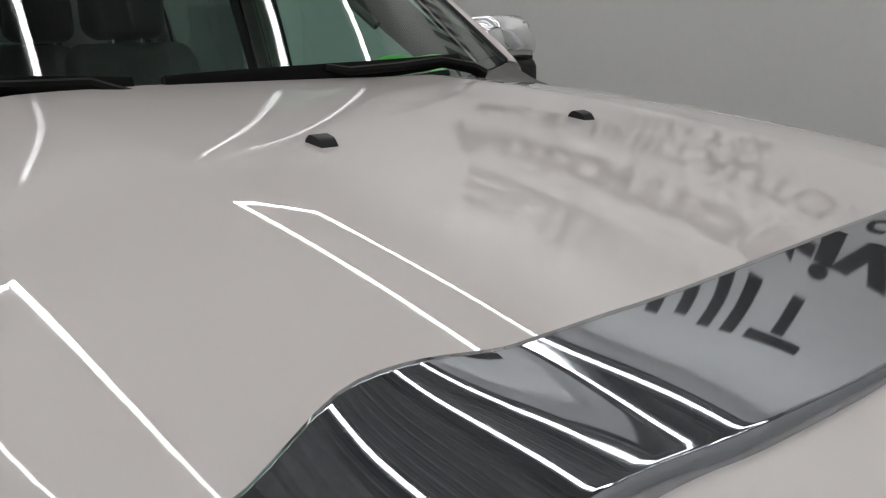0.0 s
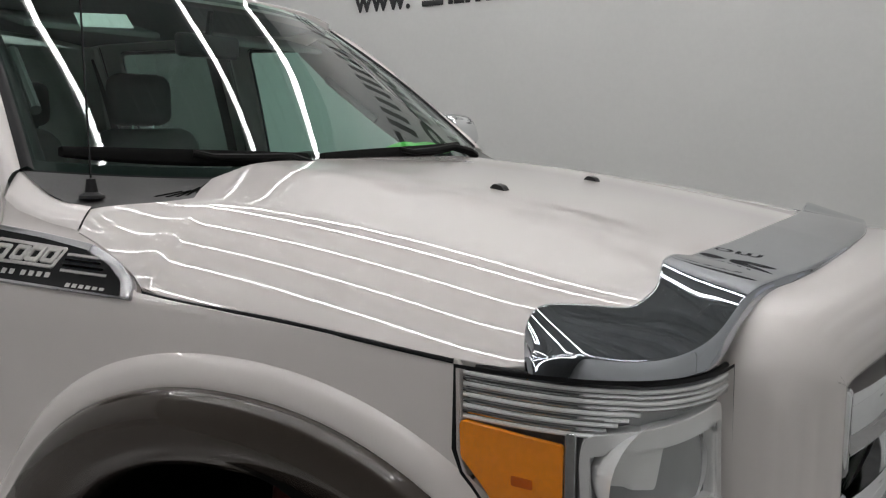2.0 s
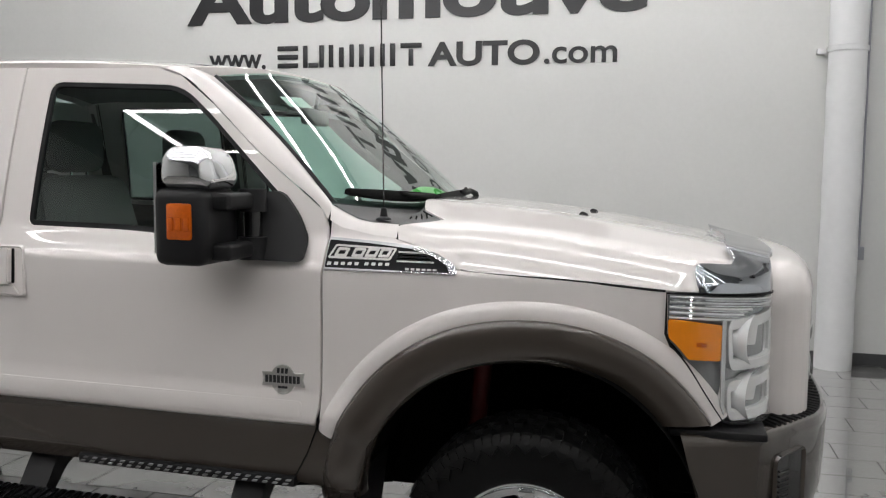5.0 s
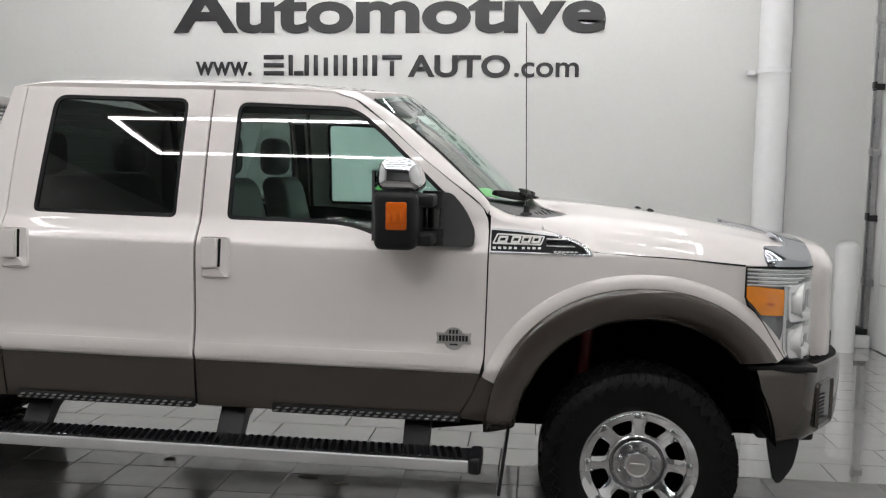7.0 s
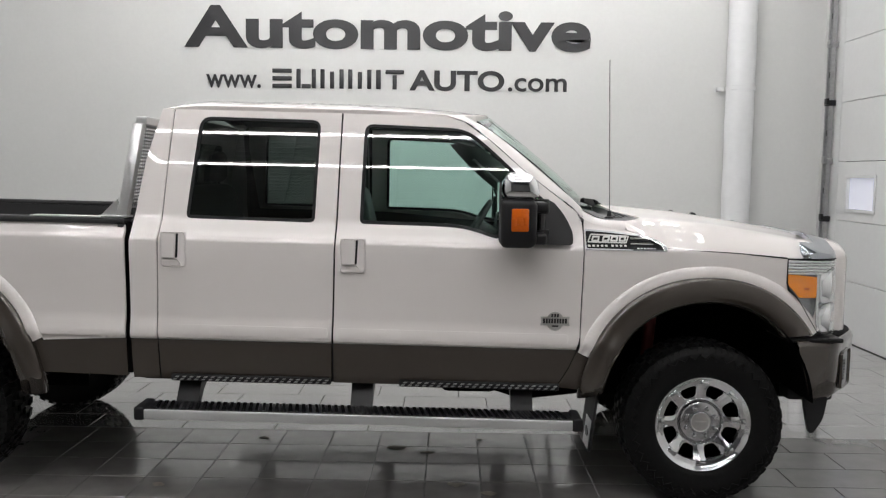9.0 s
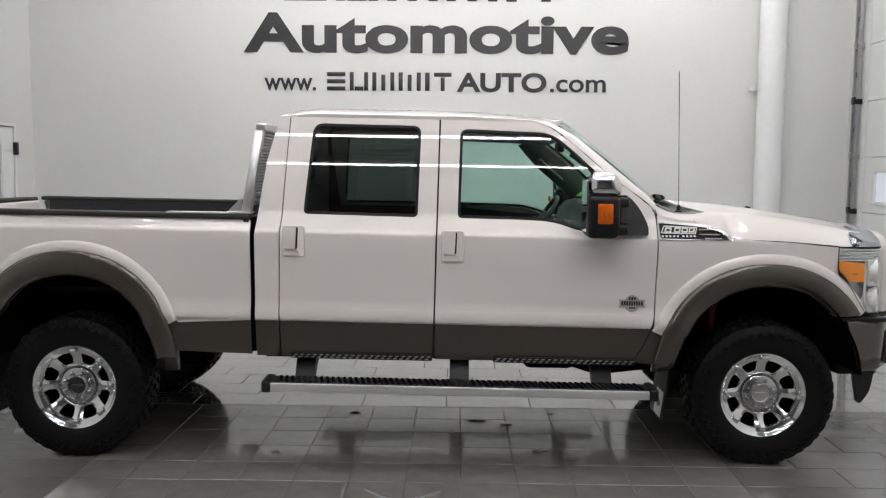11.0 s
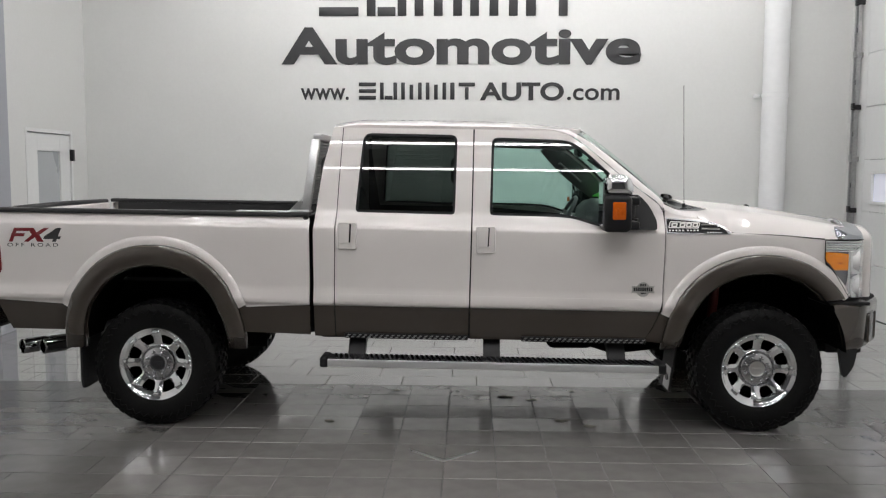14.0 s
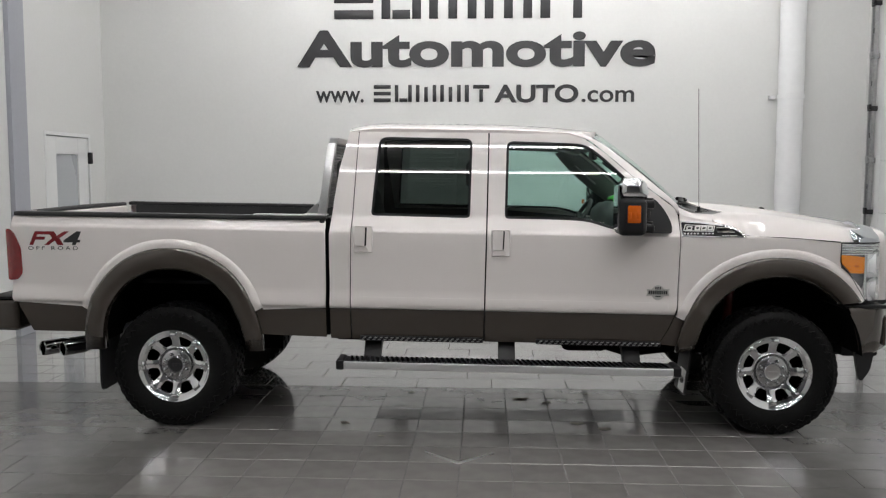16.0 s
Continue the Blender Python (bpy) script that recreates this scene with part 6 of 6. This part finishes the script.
# mud flaps
for side in (1, -1):
    bm = bmesh.new()
    prism(bm, rounded([(-0.97, 0.64), (-0.66, 0.64), (-0.66, 0.24), (-0.95, 0.24), (-0.97, 0.30)], 0.03), lambda u, v, w: (-4.46 + w - 0.0 * v, side * u, v), 0.012)
    part("mud_flap", bm, M_BLACK, truck, "black rubber mud flap")
    bm = bmesh.new()
    prism(bm, rounded([(-0.96, 0.70), (-0.68, 0.70), (-0.68, 0.26), (-0.96, 0.26)], 0.02), lambda u, v, w: (-0.585 + w + 0.12 * max(0, v - 0.26), side * u, v), 0.012)
    fl_ = part("mud_flap", bm, M_BLACK, truck, "black rubber mud flap with a metal plate")
    bm = bmesh.new()
    prism(bm, rounded([(-0.95, 0.42), (-0.80, 0.42), (-0.80, 0.275), (-0.95, 0.275)], 0.006), lambda u, v, w: (-0.588 - w + 0.12 * max(0, v - 0.26), side * u, v), 0.003)
    part("flap_plate", bm, M_ALU, fl_)
    bm = bmesh.new()
    lathe(bm, [(0.0, 0.003), (0.042, 0.003), (0.045, 0.0)], (0, 0, 0), "z", 24)
    for v in bm.verts:
        v.co = Vector((-0.592 - v.co.z + 0.0108, side * (-0.875 + v.co.x), 0.35 + v.co.y * 0.6))
    part("flap_oval", bm, M_DECALDARK, fl_)

# ---- running boards ----
for side in (1, -1):
    ys = lambda a, b: sorted((side * a, side * b))
    bm = bmesh.new()
    box(bm, -2.79, -0.69, *ys(-1.150, -0.985), 0.450, 0.494, 0.008)
    rb = part("running_board", raked(bm), M_BLACK, truck, "running board with a silver face and black tread")
    bm = bmesh.new()
    box(bm, -2.785, -0.695, *ys(-1.162, -1.149), 0.446, 0.495, 0.006, 3)
    part("board_face", raked(bm), M_BOARD, rb, "brushed aluminium face")
    for x0, x1 in ((-2.835, -2.784), (-0.696, -0.645)):
        bm = bmesh.new()
        box(bm, x0, x1, *ys(-1.165, -0.98), 0.438, 0.506, 0.014, 3)
        part("end_cap", raked(bm), M_BLACK, rb)
    n = 62
    for k in range(n):
        x = -2.74 + 2.0 * k / (n - 1)
        bm = bmesh.new()
        vs = box(bm, x - 0.010, x + 0.010, *ys(-1.14, -1.00), 0.494, 0.501, 0.002, 1)
        for v in bm.verts:
            v.co.x += 0.18 * (abs(v.co.y) - 1.07)
        part("tread_rib", raked(bm), M_GLOSSBLACK, rb, flat=True)
    for x in (-2.62, -1.74, -0.93):
        bm = bmesh.new()
        prism(bm, rounded([(-1.06, 0.49), (-1.0, 0.49), (-0.92, 0.60), (-0.80, 0.62), (-0.80, 0.57), (-0.88, 0.54), (-0.97, 0.452), (-1.06, 0.452)], 0.012), lambda u, v, w, x=x: (x - 0.055 + w, side * u, v + rake(x)), 0.11)
        part("step_bracket", bm, M_BLACK, rb)
    # scuff strip under the doors with bright studs
    for x0, x1, nn in ((-2.70, -1.895, 22), (-1.55, -0.745, 22)):
        bm = bmesh.new()
        box(bm, x0, x1, *ys(-0.996, -0.93), 0.600, 0.634, 0.006)
        sc = part("scuff_strip", raked(bm), M_BLACK, truck)
        for k in range(nn):
            for z in (0.606, 0.619):
                x = x0 + 0.025 + (x1 - x0 - 0.05) * k / (nn - 1)
                bm = bmesh.new()
                box(bm, x - 0.009, x + 0.009, *ys(-0.9995, -0.995), z, z + 0.008, 0.0015, 1)
                for v in bm.verts:
                    v.co.x += 0.9 * (v.co.z - 0.617)
                part("stud", raked(bm), M_STUD, sc, flat=True)


# ---- badges ----
def decal(name, outline, surf, lift, mat, parent, label="", hem=0.004, step=0.03, holes=(), side=1):
    def L(u, v):
        x, y, z = surf(u, v)
        return (x, y - lift, z)
    return patch(name, outline, L, mat, parent, holes, step=step, hem=hem, side=side, label=label)


def fl_w(x, z):
    """Flank in true heights."""
    zz = z - rake(x)
    return fender_flank(x, zz) if x > -0.65 else flank(x, zz)


for side in (1, -1):
    # vent badge on the fender
    bo = rounded([(-0.632, 1.308), (-0.216, 1.300), (-0.232, 1.330), (-0.28, 1.357), (-0.36, 1.380), (-0.50, 1.393), (-0.632, 1.402)], [0.004, 0.008, 0.02, 0.02, 0.02, 0.02, 0.004])
    bi = rounded([(-0.629, 1.3125), (-0.238, 1.3045), (-0.256, 1.328), (-0.295, 1.349), (-0.37, 1.371), (-0.50, 1.385), (-0.629, 1.394)], 0.006)
    vb = decal("fender_badge", bo, fl_w, 0.010, M_SATIN, truck, "chrome-edged fender badge with dark inlay", hem=0.014, step=0.02, side=side)
    decal("badge_inlay", bi, fl_w, 0.0115, M_INLAY, vb, hem=0.001, step=0.02, side=side)
    for k in range(4):
        z = 1.333 + 0.009 * k
        decal("louvre", [(-0.405, z), (-0.315 + 0.012 * (2 - k), z - 0.002), (-0.315 + 0.012 * (2 - k), z + 0.001), (-0.405, z + 0.003)], fl_w, 0.0135, M_PEWTER, vb, hem=0.001, step=0.04, side=side)
    po = rounded([(-0.624, 1.341), (-0.428, 1.337), (-0.412, 1.372), (-0.606, 1.381)], 0.006)
    decal("badge_plate", po, fl_w, 0.0150, M_PEWTER, vb, hem=0.003, step=0.03, side=side, holes=[grow(po, -0.0042)])
    for x0, x1 in ((-0.604, -0.568), (-0.550, -0.516), (-0.508, -0.474), (-0.466, -0.434)):
        zo = [(x0, 1.3465), (x1, 1.3455), (x1 + 0.008, 1.3705), (x0 + 0.008, 1.3715)]
        decal("badge_block", rounded(zo, 0.004), fl_w, 0.0165, M_PEWTER, vb, hem=0.004, step=0.03, side=side, holes=[rounded([(x0 + 0.007, 1.352), (x1 - 0.005, 1.352), (x1 + 0.0005, 1.3655), (x0 + 0.0125, 1.3655)], 0.002)])
    for k in range(9):
        x = -0.622 + 0.0215 * k + (0.010 if k > 4 else 0)
        decal("badge_bar", [(x, 1.3185), (x + 0.012, 1.3183), (x + 0.012, 1.328), (x, 1.3282)], fl_w, 0.0125, M_PEWTER, vb, hem=0.001, step=0.03, side=side)
    for k in range(6):
        x = -0.375 + 0.017 * k
        decal("badge_bar", [(x, 1.3088), (x + 0.011, 1.3085), (x + 0.011, 1.3175), (x, 1.3178)], fl_w, 0.0125, M_PEWTER, vb, hem=0.001, step=0.03, side=side)
    # round-topped pewter badge on the front door
    cx, cz = -0.775, 0.944
    arcp = [(cx + 0.042 * math.cos(t), cz + 0.046 * math.sin(t)) for t in np.linspace(0.45, math.pi - 0.45, 14)]
    arcd = [(cx + 0.042 * math.cos(t), cz + 0.046 * math.sin(t)) for t in np.linspace(math.pi + 0.45, 2 * math.pi - 0.45, 14)]
    bo = arcp + [(cx - 0.072, cz + 0.022), (cx - 0.066, cz), (cx - 0.072, cz - 0.022)] + arcd + [(cx + 0.072, cz - 0.022), (cx + 0.066, cz), (cx + 0.072, cz + 0.022)]
    db = decal("door_badge", bo, fl_w, 0.006, M_PEWTER, truck, "pewter oval badge with a crossbar", hem=0.007, step=0.012, side=side)
    for k in range(9):
        x = cx - 0.060 + 0.0136 * k
        decal("badge_bar", [(x, cz - 0.011), (x + 0.009, cz - 0.011), (x + 0.009, cz + 0.012), (x, cz + 0.012)], fl_w, 0.0075, M_DECALDARK, db, hem=0.001, step=0.03, side=side)
    for k in range(3):
        x = cx - 0.020 + 0.014 * k
        decal("badge_mark", [(x, cz + 0.02), (x + 0.008, cz + 0.02), (x + 0.010, cz + 0.036), (x + 0.002, cz + 0.036)], fl_w, 0.0075, M_DECALDARK, db, hem=0.001, step=0.03, side=side)
    decal("badge_mark", [(cx - 0.016, cz - 0.028), (cx + 0.016, cz - 0.028), (cx + 0.016, cz - 0.022), (cx - 0.016, cz - 0.022)], fl_w, 0.0075, M_DECALDARK, db, hem=0.001, step=0.03, side=side)
    # red decal on the bed: plain slanted shapes
    bw = lambda x, z: bed_flank(x, z - rake(x))
    z0, z1 = 1.228, 1.318
    sh = lambda x, z: x + 0.45 * (z - z0)
    base = decal("bed_decal", [(sh(-4.885, z0), z0), (sh(-4.86, z0), z0), (sh(-4.86, z0 + 0.035), z0 + 0.035), (sh(-4.80, z0 + 0.035), z0 + 0.035), (sh(-4.80, z0 + 0.055), z0 + 0.055), (sh(-4.86, z0 + 0.055), z0 + 0.055), (sh(-4.86, z1 - 0.02), z1 - 0.02), (sh(-4.78, z1 - 0.02), z1 - 0.02), (sh(-4.78, z1), z1), (sh(-4.885, z1), z1)],
                 bw, 0.0012, M_DECALRED, truck, "red and charcoal bed side decal", hem=0.0005, step=0.02, side=side)
    for poly, mt in (([(-4.785, 0), (-4.755, 0), (-4.725, 0.03), (-4.695, 0), (-4.655, 0), (-4.70, 0.045), (-4.655, 0.09), (-4.69, 0.09), (-4.725, 0.06), (-4.755, 0.09), (-4.795, 0.09), (-4.75, 0.045)], M_DECALRED),
                     ([(-4.60, 0), (-4.575, 0), (-4.575, 0.018), (-4.555, 0.018), (-4.555, 0.035), (-4.575, 0.035), (-4.575, 0.09), (-4.605, 0.09), (-4.665, 0.034), (-4.665, 0.018), (-4.60, 0.018)], M_DECALDARK)):
        decal("decal_shape", [(sh(x, z0 + dz), z0 + dz) for x, dz in poly], bw, 0.0012, mt, base, hem=0.0005, step=0.02, side=side)
    mm = pose(-4.895, -half(1.19) - 0.0012, 1.196, 90, 0, 0) if side > 0 else pose(-4.56, half(1.19) + 0.0012, 1.196, 90, 0, 180)
    letters("decal_text", "OFF ROAD", 0.034, M_DECALDARK, base, mm, 0.0003, space=1.5, width=0.335)

# ---- small things on the floor ----
for k, (x, y, w) in enumerate([(-1.614, -0.13, 0.05), (-1.422, -0.217, 0.035), (-1.259, -0.75, 0.05), (-1.076, -0.874, 0.04), (-2.83, -0.82, 0.03), (-2.45, 0.02, 0.03), (-2.55, -1.1, 0.02), (-1.1, 0.05, 0.025)]):
    bm = bmesh.new()
    n = 9
    pts = []
    for j in range(n):
        a = 2 * math.pi * j / n
        r = w * random.uniform(0.45, 1.0)
        pts.append(bm.verts.new((x + 1.4 * r * math.cos(a), y + r * math.sin(a), 0.0022 + random.uniform(0, 0.006))))
    c = bm.verts.new((x, y, 0.008))
    for j in range(n):
        bm.faces.new((pts[j], pts[(j + 1) % n], c))
    lf = part("leaf_scrap", bm, M_LEAF, None, flat=True)
    lf.modifiers.new("thick", "SOLIDIFY").thickness = 0.0015
    tagged(lf, "dry brown leaf scrap lying on the tiles", "leaf", "leaf scraps")
bm = bmesh.new()
prism(bm, [(-2.245, -1.405), (-2.235, -1.425), (-2.035, -1.620), (-1.83, -1.425), (-1.823, -1.41), (-2.035, -1.590)], lambda u, v, w: (u, v, 0.0006 + w), 0.006)
tagged(part("metal_edge_strip", bm, M_ALU, None, flat=True), "thin grey V-shaped metal edge set on the floor", "edge strip")

# ---- tiled floor ----
fl = thing("floor", "grey porcelain tile floor with dark grout joints", "floor", (0, 0, 0), kind="structure")
bm = bmesh.new()
box(bm, WX0 - 0.2, WX1 + 0.2, WY0 - 0.2, WY1 + 0.2, -0.2, -0.004)
part("grout", bm, M_GROUT, fl, flat=True)
TX, TY, JOINT = 0.604, 0.2995, 0.0050
Y_ROW = 0.205                              # a joint line between two rows
SQ = (-3.853, -0.205, Y_ROW - 12 * TY, Y_ROW)   # a field of square tiles in the floor


def tile_mesh(w, h):
    bm = bmesh.new()
    top = [(-w / 2, -h / 2), (w / 2, -h / 2), (w / 2, h / 2), (-w / 2, h / 2)]
    c = 0.0016
    hi = [bm.verts.new((x - math.copysign(c, x), y - math.copysign(c, y), 0.0)) for x, y in top]
    lo = [bm.verts.new((x, y, -0.0016)) for x, y in top]
    bt = [bm.verts.new((x, y, -0.0038)) for x, y in top]
    bm.faces.new(hi)
    for a, b in ((hi, lo), (lo, bt)):
        for i in range(4):
            bm.faces.new((b[i], b[(i + 1) % 4], a[(i + 1) % 4], a[i]))
    me = bpy.data.meshes.new("tile")
    bm.to_mesh(me)
    bm.free()
    return me


shared = {}
rest_v, rest_f = [], []


def lay(x0, x1, y0, y1, mat, near):
    if x1 - x0 < 0.02 or y1 - y0 < 0.02:
        return
    w, h = round(x1 - x0 - JOINT, 4), round(y1 - y0 - JOINT, 4)
    cx, cy = (x0 + x1) / 2, (y0 + y1) / 2
    dz = random.uniform(-0.0004, 0.0004)
    if near:
        key = (w, h, mat.name)
        if key not in shared:
            shared[key] = tile_mesh(w, h)
            shared[key].materials.append(mat)
        ob = new("tile", shared[key])
        ob.parent = fl
        ob.location = (cx, cy, dz)
        return
    n = len(rest_v)
    rest_v.extend([(cx - w / 2, cy - h / 2, dz), (cx + w / 2, cy - h / 2, dz), (cx + w / 2, cy + h / 2, dz), (cx - w / 2, cy + h / 2, dz)])
    rest_v.extend([(a, b, -0.0038) for a, b, _ in rest_v[n:n + 4]])
    rest_f.extend([(n, n + 1, n + 2, n + 3)] + [(n + 4 + j, n + 4 + (j + 1) % 4, n + (j + 1) % 4, n + j) for j in range(4)])


# a field of square tiles, laid joint to joint
for j in range(12):
    for i in range(12):
        q = (SQ[1] - SQ[0]) / 12
        lay(SQ[0] + i * q, SQ[0] + (i + 1) * q, SQ[2] + j * TY, SQ[2] + (j + 1) * TY, M_SQUARE, True)
# long tiles round it, each row shifted by a third
for k in range(int(math.floor((WY0 - Y_ROW) / TY)), int(math.ceil((WY1 - Y_ROW) / TY)) + 1):
    y0, y1 = max(Y_ROW + k * TY, WY0), min(Y_ROW + (k + 1) * TY, WY1)
    if y1 - y0 < 0.02:
        continue
    off = -0.615 - TX / 3 * k
    i0 = int(math.floor((WX0 - off) / TX))
    inside_rows = SQ[2] < (y0 + y1) / 2 < SQ[3]
    for i in range(i0, i0 + 18):
        x0, x1 = max(off + i * TX, WX0), min(off + (i + 1) * TX, WX1)
        near = -2.4 < (y0 + y1) / 2 < 2.0
        if inside_rows:
            lay(x0, min(x1, SQ[0]), y0, y1, M_TILE, near)
            lay(max(x0, SQ[1]), x1, y0, y1, M_TILE, near)
        else:
            # rows behind the truck take the paler tile that carries the wall's glare
            lay(x0, x1, y0, y1, M_TILE_GLARE if k >= 0 else M_TILE, near or k >= 0)
me = bpy.data.meshes.new("tiles")
me.from_pydata(rest_v, [], rest_f)
tagged(finish("far_tiles", me, M_TILES, fl, flat=True), kind="stuff")
